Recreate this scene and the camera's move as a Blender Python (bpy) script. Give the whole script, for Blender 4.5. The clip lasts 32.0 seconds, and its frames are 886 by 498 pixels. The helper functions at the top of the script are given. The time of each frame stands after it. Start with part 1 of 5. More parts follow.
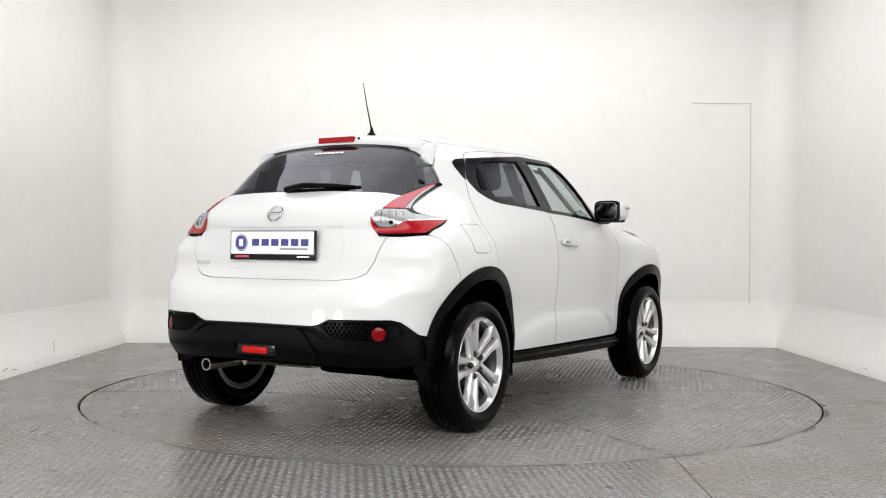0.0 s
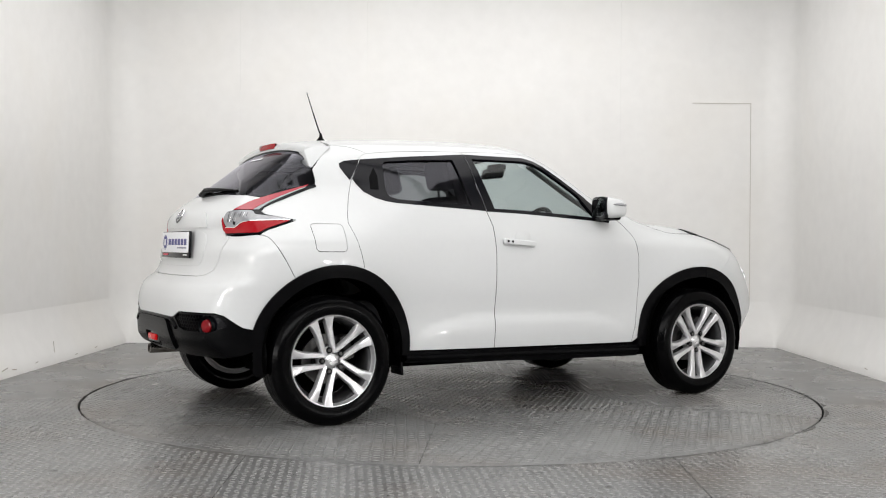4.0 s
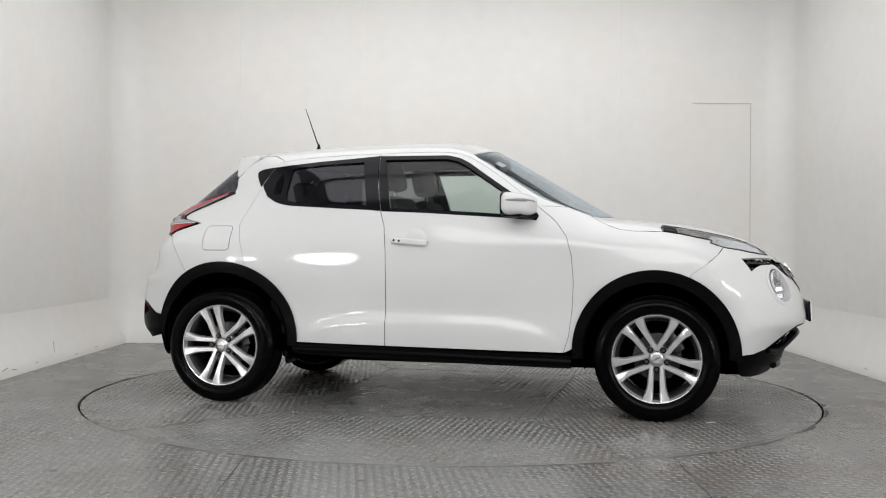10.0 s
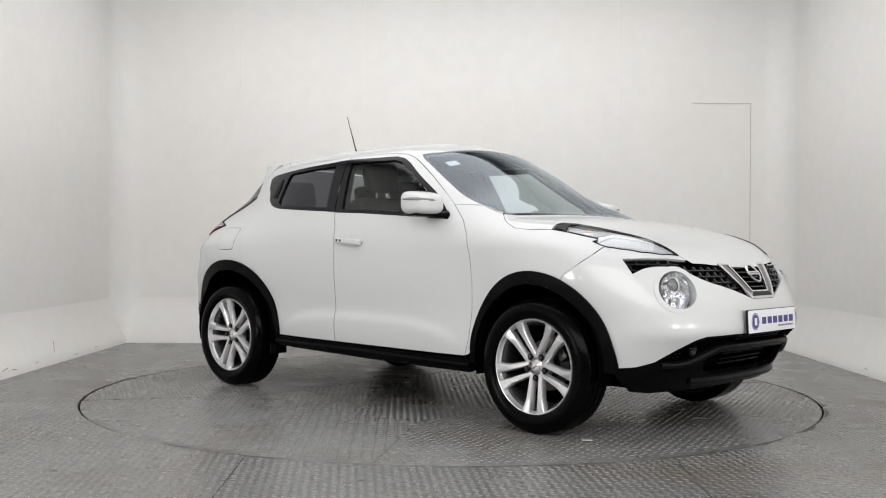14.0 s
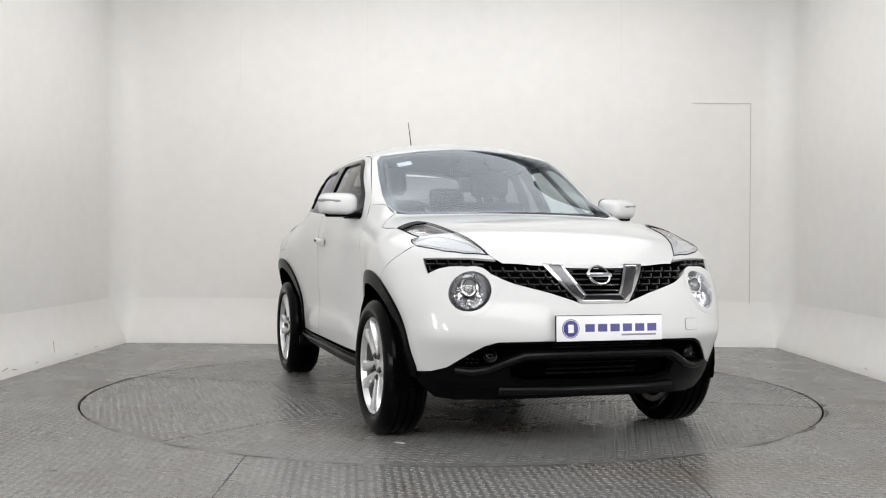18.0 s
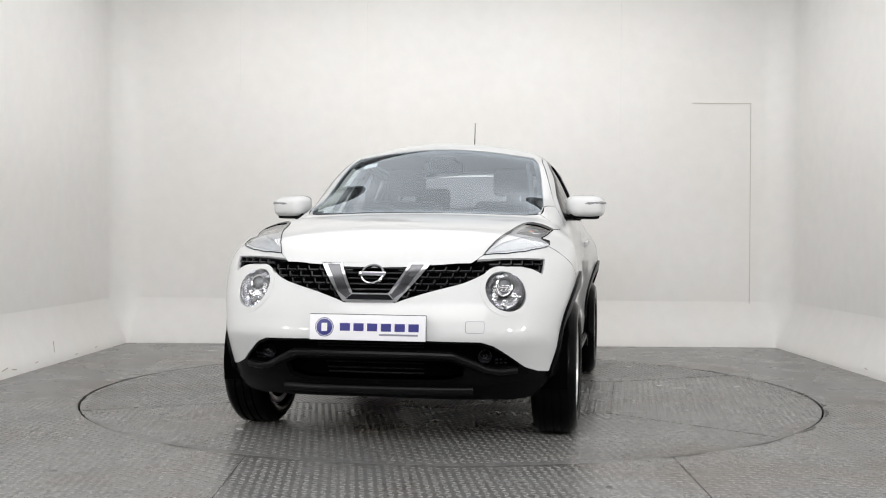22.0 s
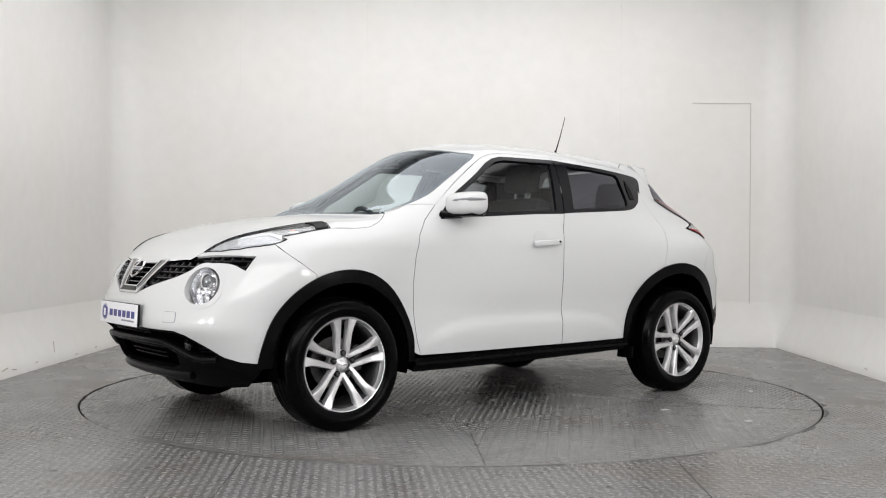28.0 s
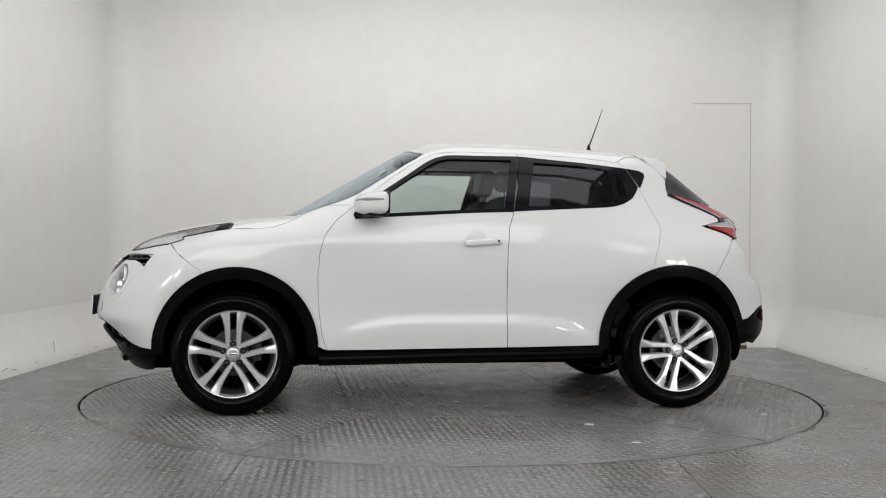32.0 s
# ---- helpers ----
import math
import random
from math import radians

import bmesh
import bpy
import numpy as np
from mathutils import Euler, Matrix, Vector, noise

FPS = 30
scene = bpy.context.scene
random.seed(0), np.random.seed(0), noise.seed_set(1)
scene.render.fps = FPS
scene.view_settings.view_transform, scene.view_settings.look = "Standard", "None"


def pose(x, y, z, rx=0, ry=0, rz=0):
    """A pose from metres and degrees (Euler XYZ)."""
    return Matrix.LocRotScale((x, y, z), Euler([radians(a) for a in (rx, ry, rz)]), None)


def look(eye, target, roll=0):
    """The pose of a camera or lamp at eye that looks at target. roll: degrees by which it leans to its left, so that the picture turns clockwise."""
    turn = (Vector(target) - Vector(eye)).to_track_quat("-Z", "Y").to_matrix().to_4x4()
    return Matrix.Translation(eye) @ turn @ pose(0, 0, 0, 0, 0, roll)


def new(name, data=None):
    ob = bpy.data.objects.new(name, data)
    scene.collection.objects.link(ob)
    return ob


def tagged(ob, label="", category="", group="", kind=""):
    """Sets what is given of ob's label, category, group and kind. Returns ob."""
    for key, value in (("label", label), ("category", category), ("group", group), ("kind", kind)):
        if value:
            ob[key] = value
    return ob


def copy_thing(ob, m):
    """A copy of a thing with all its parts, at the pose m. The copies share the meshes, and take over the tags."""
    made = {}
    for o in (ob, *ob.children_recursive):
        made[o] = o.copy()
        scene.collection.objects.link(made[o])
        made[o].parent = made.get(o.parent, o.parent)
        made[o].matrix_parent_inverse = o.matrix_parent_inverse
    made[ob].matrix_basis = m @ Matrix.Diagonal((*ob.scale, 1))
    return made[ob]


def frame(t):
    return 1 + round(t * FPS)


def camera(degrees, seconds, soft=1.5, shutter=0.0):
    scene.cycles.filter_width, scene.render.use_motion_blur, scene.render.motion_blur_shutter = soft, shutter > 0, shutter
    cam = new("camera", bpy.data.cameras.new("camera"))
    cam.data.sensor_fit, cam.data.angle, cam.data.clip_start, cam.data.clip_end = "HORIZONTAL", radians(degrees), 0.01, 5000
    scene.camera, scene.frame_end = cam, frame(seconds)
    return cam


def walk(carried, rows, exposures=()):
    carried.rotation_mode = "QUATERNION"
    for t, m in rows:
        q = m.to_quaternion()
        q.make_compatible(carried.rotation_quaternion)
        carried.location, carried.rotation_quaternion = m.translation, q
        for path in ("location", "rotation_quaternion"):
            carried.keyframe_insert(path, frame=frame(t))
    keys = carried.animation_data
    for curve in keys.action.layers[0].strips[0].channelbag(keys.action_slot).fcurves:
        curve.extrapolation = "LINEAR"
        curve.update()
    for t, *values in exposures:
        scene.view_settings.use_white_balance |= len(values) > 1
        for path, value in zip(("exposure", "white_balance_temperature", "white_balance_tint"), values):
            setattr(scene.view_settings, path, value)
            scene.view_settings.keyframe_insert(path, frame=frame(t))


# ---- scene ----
# Still camera on a tripod before a car on a turntable in a white photo studio.
EYE = Vector((0.0, -6.613, 0.932))
PITCH, YAW = radians(-0.189), radians(-0.449)
AIM = EYE + Vector((math.sin(YAW) * math.cos(PITCH), math.cos(YAW) * math.cos(PITCH), math.sin(PITCH)))
cam = camera(46.59, 32.0, soft=1.1)
STILL = look(EYE, AIM, 0.398)
walk(cam, [(0, STILL), (32, STILL)],
     exposures=[(0, -0.01), (3, -0.08), (6, -0.45), (8, -0.54), (10, -0.40), (13, -0.38), (17, -0.25), (20, -0.23), (24, -0.23), (28, -0.27), (30, -0.33), (32, -0.51)])

# ---- world and lights ----
world = bpy.data.worlds.new("studio_air")
world.use_nodes = True
world.node_tree.nodes["Background"].inputs["Color"].default_value = (0.9, 0.95, 1.0, 1)
world.node_tree.nodes["Background"].inputs["Strength"].default_value = 0.02
scene.world = world


def softbox(name, eye, target, w, h, watts, roll=0, tint=(1, 0.99, 0.985)):
    data = bpy.data.lights.new(name, "AREA")
    data.shape, data.size, data.size_y, data.energy, data.color = "RECTANGLE" if w > 1 else "ELLIPSE", w, h, watts, tint
    ob = new(name, data)
    ob.matrix_basis = look(eye, target, roll)
    return ob


softbox("overhead_light", (0, -0.1, 4.0), (0, -0.1, 0), 5.2, 5.4, 170)
# Unseen fill panel, added to brighten the sides that face the camera.
softbox("front_fill", (0, -6.1, 3.8), (0, 0.6, 0.8), 6.0, 3.4, 375)
for side in (-1, 1):
    softbox("side_light", (side * 2.95, -4.35, 0.88), (0, 0.2, 0.8), 0.38, 0.50, 16)
    softbox("side_light", (side * 3.0, -3.40, 0.80), (0, 0.2, 0.8), 0.34, 0.44, 10)

# ---- materials ----
def mat(name, color, rough=0.5, metal=0.0, coat=0.0, bump=0.0, bscale=200.0, vary=0.0, vscale=3.0, spec=0.5,
        emit=None, power=0.0, rvary=0.0):
    """A principled material with two scales of colour change and a fine relief, in object space."""
    m = bpy.data.materials.new(name)
    m.use_nodes = True
    nt = m.node_tree
    b = nt.nodes["Principled BSDF"]
    b.inputs["Base Color"].default_value = (*color, 1)
    b.inputs["Roughness"].default_value = rough
    b.inputs["Metallic"].default_value = metal
    b.inputs["Coat Weight"].default_value = coat
    b.inputs["Coat Roughness"].default_value = 0.03
    b.inputs["Specular IOR Level"].default_value = spec
    if emit:
        b.inputs["Emission Color"].default_value = (*emit, 1)
        b.inputs["Emission Strength"].default_value = power
    tc = nt.nodes.new("ShaderNodeTexCoord")

    def noise_node(scale, detail=4):
        n = nt.nodes.new("ShaderNodeTexNoise")
        n.inputs["Scale"].default_value, n.inputs["Detail"].default_value = scale, detail
        nt.links.new(tc.outputs["Object"], n.inputs["Vector"])
        return n
    if vary:
        big, small = noise_node(vscale), noise_node(vscale * 14)
        add = nt.nodes.new("ShaderNodeMath")
        add.operation = "ADD"
        nt.links.new(big.outputs["Fac"], add.inputs[0])
        nt.links.new(small.outputs["Fac"], add.inputs[1])
        ramp = nt.nodes.new("ShaderNodeMapRange")
        ramp.inputs["From Min"].default_value, ramp.inputs["From Max"].default_value = 0.6, 1.4
        ramp.inputs["To Min"].default_value, ramp.inputs["To Max"].default_value = 1 - vary, 1 + vary
        nt.links.new(add.outputs[0], ramp.inputs["Value"])
        mul = nt.nodes.new("ShaderNodeVectorMath")
        mul.operation = "SCALE"
        mul.inputs[0].default_value = color
        nt.links.new(ramp.outputs["Result"], mul.inputs["Scale"])
        nt.links.new(mul.outputs["Vector"], b.inputs["Base Color"])
    if rvary:
        n = noise_node(vscale * 2.3)
        r = nt.nodes.new("ShaderNodeMapRange")
        r.inputs["To Min"].default_value, r.inputs["To Max"].default_value = rough - rvary, rough + rvary
        nt.links.new(n.outputs["Fac"], r.inputs["Value"])
        nt.links.new(r.outputs["Result"], b.inputs["Roughness"])
    if bump:
        n = noise_node(bscale, 3)
        bp = nt.nodes.new("ShaderNodeBump")
        bp.inputs["Strength"].default_value, bp.inputs["Distance"].default_value = bump, 0.004
        nt.links.new(n.outputs["Fac"], bp.inputs["Height"])
        nt.links.new(bp.outputs["Normal"], b.inputs["Normal"])
    return m


def glass(name, tint, gloss=1.0, ior=1.5):
    """A thin pane: tinted clear with a mirror gloss that grows at a glancing view."""
    m = bpy.data.materials.new(name)
    m.use_nodes = True
    nt = m.node_tree
    nt.nodes.clear()
    out = nt.nodes.new("ShaderNodeOutputMaterial")
    mix = nt.nodes.new("ShaderNodeMixShader")
    tr = nt.nodes.new("ShaderNodeBsdfTransparent")
    gl = nt.nodes.new("ShaderNodeBsdfGlossy")
    face = nt.nodes.new("ShaderNodeLayerWeight")
    face.inputs["Blend"].default_value = 0.5
    power = nt.nodes.new("ShaderNodeMath")
    power.operation = "POWER"
    power.inputs[1].default_value = 4.5
    nt.links.new(face.outputs["Facing"], power.inputs[0])
    fr = nt.nodes.new("ShaderNodeMapRange")
    fr.inputs["To Min"].default_value, fr.inputs["To Max"].default_value = ((ior - 1) / (ior + 1)) ** 2, 0.9
    nt.links.new(power.outputs[0], fr.inputs["Value"])
    tr.inputs["Color"].default_value = (*tint, 1)
    gl.inputs["Color"].default_value = (*gloss, 1) if isinstance(gloss, tuple) else (gloss, gloss, gloss, 1)
    gl.inputs["Roughness"].default_value = 0.02
    nt.links.new(fr.outputs[0], mix.inputs[0])
    nt.links.new(tr.outputs[0], mix.inputs[1])
    nt.links.new(gl.outputs[0], mix.inputs[2])
    nt.links.new(mix.outputs[0], out.inputs["Surface"])
    return m


PAINT = mat("white_car_paint", (0.63, 0.64, 0.642), 0.42, coat=0.7, vary=0.012, vscale=2.5, spec=0.35)
PAINT.node_tree.nodes["Principled BSDF"].inputs["Coat Roughness"].default_value = 0.035
PLASTIC = mat("black_textured_plastic", (0.0026, 0.0026, 0.0030), 0.27, spec=0.065, bump=0.015, bscale=700, vary=0.15, vscale=6)
# Chrome coloured dark, to hold the dim reflections on the grille arms.
DARKCHROME = mat("dimmed_chrome", (0.22, 0.22, 0.23), 0.12, metal=1.0, vary=0.1, vscale=8)
SOFTPLASTIC = mat("satin_black_plastic", (0.0045, 0.0045, 0.005), 0.30, spec=0.12, bump=0.015, bscale=700, vary=0.15, vscale=6)
GLOSS = mat("gloss_black_trim", (0.005, 0.005, 0.007), 0.12, spec=0.22)
DARK = mat("underbody_and_gap_black", (0.0015, 0.0015, 0.0015), 0.9, spec=0.0, vary=0.3, vscale=8)
RUBBER = mat("tyre_rubber", (0.0014, 0.0014, 0.0016), 0.18, spec=0.06, bump=0.08, bscale=160, vary=0.25, vscale=9, rvary=0.12)
ALLOY = mat("silver_alloy", (0.72, 0.72, 0.73), 0.30, metal=0.75, vary=0.05, vscale=12)
# Barrel metal is darkened: the deep shade behind the spokes is in its colour.
ALLOY_IN = mat("rim_barrel_shaded", (0.075, 0.075, 0.078), 0.4, metal=0.8, vary=0.2, vscale=14)
STEEL = mat("brake_steel", (0.35, 0.34, 0.33), 0.38, metal=1.0, vary=0.2, vscale=20)
MIRROR = mat("mirror_glass", (0.15, 0.155, 0.17), 0.03, metal=1.0)
# Steel darkened too, so the disc sinks into the shade inside the wheel.
DISCSTEEL = mat("darkened_steel", (0.10, 0.098, 0.095), 0.45, metal=1.0, vary=0.2, vscale=20)
CHROME = mat("chrome", (0.82, 0.82, 0.83), 0.06, metal=1.0)
EXHAUST = mat("exhaust_steel", (0.45, 0.42, 0.39), 0.25, metal=1.0, vary=0.25, vscale=18)
FABRIC = mat("dark_seat_fabric", (0.020, 0.020, 0.022), 0.9, bump=0.3, bscale=300, vary=0.2, vscale=10)
LINING = mat("grey_headlining", (0.20, 0.20, 0.195), 0.9, vary=0.05)
TRIM = mat("grey_pillar_trim", (0.09, 0.09, 0.095), 0.8, vary=0.1)
DASH = mat("dashboard_plastic", (0.018, 0.018, 0.019), 0.55, bump=0.1, bscale=400, vary=0.1)
GLASS = glass("clear_tinted_glass", (0.74, 0.81, 0.78), 0.95, 1.5)
# Gloss tints of the next two put the mirrored ceiling's blue and violet into colour.
SCREEN = glass("windscreen_glass", (0.76, 0.82, 0.85), (.84, .92, 1.0), 2.0)
PRIVACY = glass("privacy_glass", (0.26, 0.265, 0.285), (.92, .91, 1.0), 1.55)
LENS = glass("lamp_lens", (0.93, 0.94, 0.95), 1.0, 1.5)
REDLENS = mat("red_lamp_lens", (0.31, 0.003, 0.008), 0.2, spec=0.2, coat=0.15, vary=0.12, vscale=30)
REDDARK = mat("dark_red_lens", (0.17, 0.002, 0.005), 0.2, spec=0.2, coat=0.12, vary=0.12, vscale=30)
TAILGLOW = mat("lit_red_lens", (0.30, 0.003, 0.005), 0.2, spec=0.2, emit=(1.0, 0.015, 0.01), power=0.22)
# Paler than REDLENS: part of the ceiling light's reflection is in this red.
BLADELENS = mat("red_lens_paled_by_sheen", (0.36, 0.026, 0.042), 0.18, coat=0.5, vary=0.10, vscale=25)
BARS = mat("grille_bar_gloss", (0.02, 0.02, 0.022), 0.16, spec=0.6)
CLEARLENS = mat("clear_ribbed_lens", (0.32, 0.325, 0.335), 0.2, metal=0.3, coat=0.4, vary=0.25, vscale=40)
DRL = mat("white_light_guide", (0.72, 0.73, 0.75), 0.25, coat=1.0, vary=0.1, vscale=40)
LAMPGREY = mat("lamp_inner_light_grey", (0.60, 0.61, 0.63), 0.3, metal=0.2, vary=0.25, vscale=30)
AMBER = mat("amber_bulb", (0.75, 0.25, 0.06), 0.25, coat=1.0)
REFLECTOR = mat("lamp_reflector", (0.80, 0.80, 0.82), 0.22, metal=1.0, vary=0.15, vscale=30)
LAMPDARK = mat("lamp_inner_dark", (0.26, 0.265, 0.275), 0.22, metal=0.6, coat=0.5)
PLATE = mat("white_plate", (0.80, 0.80, 0.83), 0.35, vary=0.01)
NAVY = mat("navy_print", (0.035, 0.035, 0.20), 0.4)
GREYPRINT = mat("grey_print", (0.22, 0.22, 0.28), 0.4)
REDPRINT = mat("red_print", (0.55, 0.05, 0.08), 0.4)
WHITEPRINT = mat("white_print", (0.8, 0.8, 0.8), 0.5)
WALL = mat("studio_white_paint", (0.81, 0.80, 0.78), 0.40, bump=0.03, bscale=40, vary=0.035, vscale=0.6, spec=0.35)
SEAM = mat("joint_filler", (0.60, 0.575, 0.53), 0.8, vary=0.12, vscale=4)
CEIL = mat("ceiling_dark_paint", (0.45, 0.46, 0.48), 0.8, vary=0.1)
SHADE = mat("unseen_end_wall_grey", (0.34, 0.335, 0.33), 0.8, vary=0.08, vscale=0.8)
FLOOR = mat("painted_tread_plate", (0.138, 0.138, 0.136), 0.28, spec=0.55, bump=0.04, bscale=60, vary=0.26, vscale=1.5, rvary=0.08)
LUG = mat("worn_tread_lugs", (0.215, 0.214, 0.209), 0.22, vary=0.22, vscale=2.1, rvary=0.12)
GAP = mat("dark_gap", (0.035, 0.034, 0.032), 0.9, vary=0.3, vscale=12)
SCUFF = mat("black_rubber_scuffs", (0.075, 0.073, 0.07), 0.7, vary=0.3, vscale=6)
CHIP = mat("white_paper_scraps", (0.7, 0.7, 0.68), 0.8)



def brown_patches(m, tint, scale, most):
    """Broad brownish dirt over a material's own colour."""
    nt = m.node_tree
    b = nt.nodes["Principled BSDF"]
    old = b.inputs["Base Color"].links[0].from_socket
    tc = nt.nodes.new("ShaderNodeTexCoord")
    n = nt.nodes.new("ShaderNodeTexNoise")
    n.inputs["Scale"].default_value, n.inputs["Detail"].default_value = scale, 5
    nt.links.new(tc.outputs["Object"], n.inputs["Vector"])
    r = nt.nodes.new("ShaderNodeMapRange")
    r.inputs["From Min"].default_value, r.inputs["From Max"].default_value = .48, .68
    r.inputs["To Min"].default_value, r.inputs["To Max"].default_value = 0, most
    nt.links.new(n.outputs["Fac"], r.inputs["Value"])
    mix = nt.nodes.new("ShaderNodeMix")
    mix.data_type = "RGBA"
    nt.links.new(r.outputs["Result"], mix.inputs["Factor"])
    nt.links.new(old, mix.inputs["A"])
    mix.inputs["B"].default_value = (*tint, 1)
    nt.links.new(mix.outputs["Result"], b.inputs["Base Color"])


brown_patches(FLOOR, (0.120, 0.101, 0.086), 1.1, 0.75)
brown_patches(LUG, (0.150, 0.132, 0.116), 1.1, 0.6)
brown_patches(WALL, (0.78, 0.745, 0.685), 0.8, 0.30)
# ---- building helpers ----
from mathutils.geometry import delaunay_2d_cdt


def link(name, mesh, parent=None, label=""):
    ob = new(name, mesh)
    if parent is not None:
        ob.parent = parent
    if label:
        ob["label"] = label
    return ob


def mesh_of(name, verts, faces, materials, smooth=True, normals=None, indices=None):
    me = bpy.data.meshes.new(name)
    me.from_pydata([tuple(v) for v in verts], [], faces)
    for m in (materials if isinstance(materials, (list, tuple)) else [materials]):
        me.materials.append(m)
    me.polygons.foreach_set("use_smooth", [smooth] * len(me.polygons))
    if indices is not None:
        me.polygons.foreach_set("material_index", indices)
    me.validate()
    if normals is not None:
        me.normals_split_custom_set_from_vertices([tuple(n) for n in normals])
    return me


def part(name, bm, material, parent=None, label="", smooth=True, sharp=35):
    me = bpy.data.meshes.new(name)
    bmesh.ops.recalc_face_normals(bm, faces=bm.faces)
    for f in bm.faces:
        f.smooth = smooth
    for e in bm.edges:
        if len(e.link_faces) == 2 and e.calc_face_angle(0) > radians(sharp):
            e.smooth = False
    bm.to_mesh(me)
    bm.free()
    for m in (material if isinstance(material, (list, tuple)) else [material]):
        me.materials.append(m)
    return link(name, me, parent, label)


def box(bm, size, at=(0, 0, 0), bevel=0.0, rot=(0, 0, 0), seg=2):
    geo = bmesh.ops.create_cube(bm, size=1, matrix=pose(*at, *rot) @ Matrix.Diagonal((*size, 1)))
    if bevel:
        edges = {e for v in geo["verts"] for e in v.link_edges}
        bmesh.ops.bevel(bm, geom=list(edges), offset=bevel, segments=seg, profile=0.6, affect="EDGES", clamp_overlap=True)
    return bm


def lathe(profile, steps=48, axis="y", at=(0, 0, 0), close=False):
    """A bmesh turned round an axis from (radius, height) pairs."""
    bm = bmesh.new()
    rings = []
    for i in range(steps):
        a = 2 * math.pi * i / steps
        c, s = math.cos(a), math.sin(a)
        ring = []
        for r, h in profile:
            p = {"y": (r * c, h, r * s), "z": (r * c, r * s, h), "x": (h, r * c, r * s)}[axis]
            ring.append(bm.verts.new(Vector(p) + Vector(at)))
        rings.append(ring)
    n = len(profile)
    for i in range(steps):
        a, b = rings[i], rings[(i + 1) % steps]
        for j in range(n - 1 + (1 if close else 0)):
            k = (j + 1) % n
            bm.faces.new((a[j], a[k], b[k], b[j]))
    bmesh.ops.remove_doubles(bm, verts=bm.verts, dist=1e-5)
    return bm


def tube(points, radius, sides=8, bm=None, squash=1.0):
    """A round bar along a line of points; radius may be one number or one for each point."""
    bm = bm or bmesh.new()
    pts = [Vector(p) for p in points]
    rad = radius if isinstance(radius, (list, tuple)) else [radius] * len(pts)
    prev = None
    up0 = Vector((0, 0, 1))
    for i, p in enumerate(pts):
        d = (pts[min(i + 1, len(pts) - 1)] - pts[max(i - 1, 0)]).normalized()
        up = up0 if abs(d.z) < 0.95 else Vector((1, 0, 0))
        u = d.cross(up).normalized()
        v = u.cross(d)
        ring = [bm.verts.new(p + rad[i] * (math.cos(2 * math.pi * k / sides) * u + squash * math.sin(2 * math.pi * k / sides) * v)) for k in range(sides)]
        if prev:
            for k in range(sides):
                bm.faces.new((prev[k], prev[(k + 1) % sides], ring[(k + 1) % sides], ring[k]))
        else:
            bm.faces.new(ring[::-1])
        prev = ring
    bm.faces.new(prev)
    return bm


def curve_of(*pts):
    """A smooth function through (x, y) pairs."""
    xs, ys = np.array([p[0] for p in pts], float), np.array([p[1] for p in pts], float)
    d = np.diff(ys) / np.diff(xs)
    m = np.concatenate([[d[0]], (d[:-1] + d[1:]) / 2, [d[-1]]])

    def f(x):
        x = np.asarray(x, float)
        i = np.clip(np.searchsorted(xs, x) - 1, 0, len(xs) - 2)
        h = xs[i + 1] - xs[i]
        t = (x - xs[i]) / h
        tc = np.clip(t, 0, 1)
        y = (ys[i] * (2 * tc ** 3 - 3 * tc ** 2 + 1) + h * m[i] * (tc ** 3 - 2 * tc ** 2 + tc)
             + ys[i + 1] * (3 * tc ** 2 - 2 * tc ** 3) + h * m[i + 1] * (tc ** 3 - tc ** 2))
        return y + np.where(t < 0, m[0] * (x - xs[0]), 0) + np.where(t > 1, m[-1] * (x - xs[-1]), 0)
    return f


def smax(a, b, k):
    h = np.maximum(k - np.abs(a - b), 0) / k
    return np.maximum(a, b) + h * h * k / 4


def smin(a, b, k):
    return -smax(-a, -b, k)


def step(a, b, x):
    t = np.clip((x - a) / (b - a), 0, 1)
    return t * t * (3 - 2 * t)


# ---- the car's outer surface: x forward, y left, z up ----
SIDE = curve_of((.15, .768), (.33, .799), (.44, .812), (.52, .814), (.60, .820), (.68, .830), (.75, .8352), (.82, .8368), (.90, .8358), (.97, .8305), (1.03, .819), (1.09, .803),
                (1.16, .779), (1.25, .740), (1.35, .692), (1.45, .632), (1.55, .56), (1.7, .44))
ROOF = curve_of((-1.7, 1.45), (-1.40, 1.505), (-1.23, 1.525), (-.975, 1.548), (-.61, 1.569), (-.25, 1.579), (0, 1.576), (.2, 1.556), (.4, 1.515), (.7, 1.42))
HOOD = curve_of((.7, 1.121), (.9, 1.109), (1.03, 1.099), (1.2, 1.086), (1.39, 1.064), (1.6, 1.024), (1.75, .972), (1.86, .912), (1.945, .853), (2.10, .70))
NOSE = curve_of((.15, 1.80), (.25, 1.90), (.31, 1.955), (.38, 1.992), (.45, 2.034), (.52, 2.079), (.6, 2.073), (.67, 2.053), (.74, 2.017), (.8, 1.982), (.86, 1.948), (.95, 1.89), (1.15, 1.74))
TAIL = curve_of((.15, -1.75), (.3, -1.855), (.37, -1.915), (.42, -1.952), (.5, -1.961), (.58, -1.957), (.66, -1.946), (.72, -1.918), (.77, -1.853), (.9, -1.824), (1.0, -1.818),
                (1.07, -1.811), (1.13, -1.765), (1.2, -1.670), (1.3, -1.533), (1.4, -1.402), (1.48, -1.293), (1.65, -1.05))


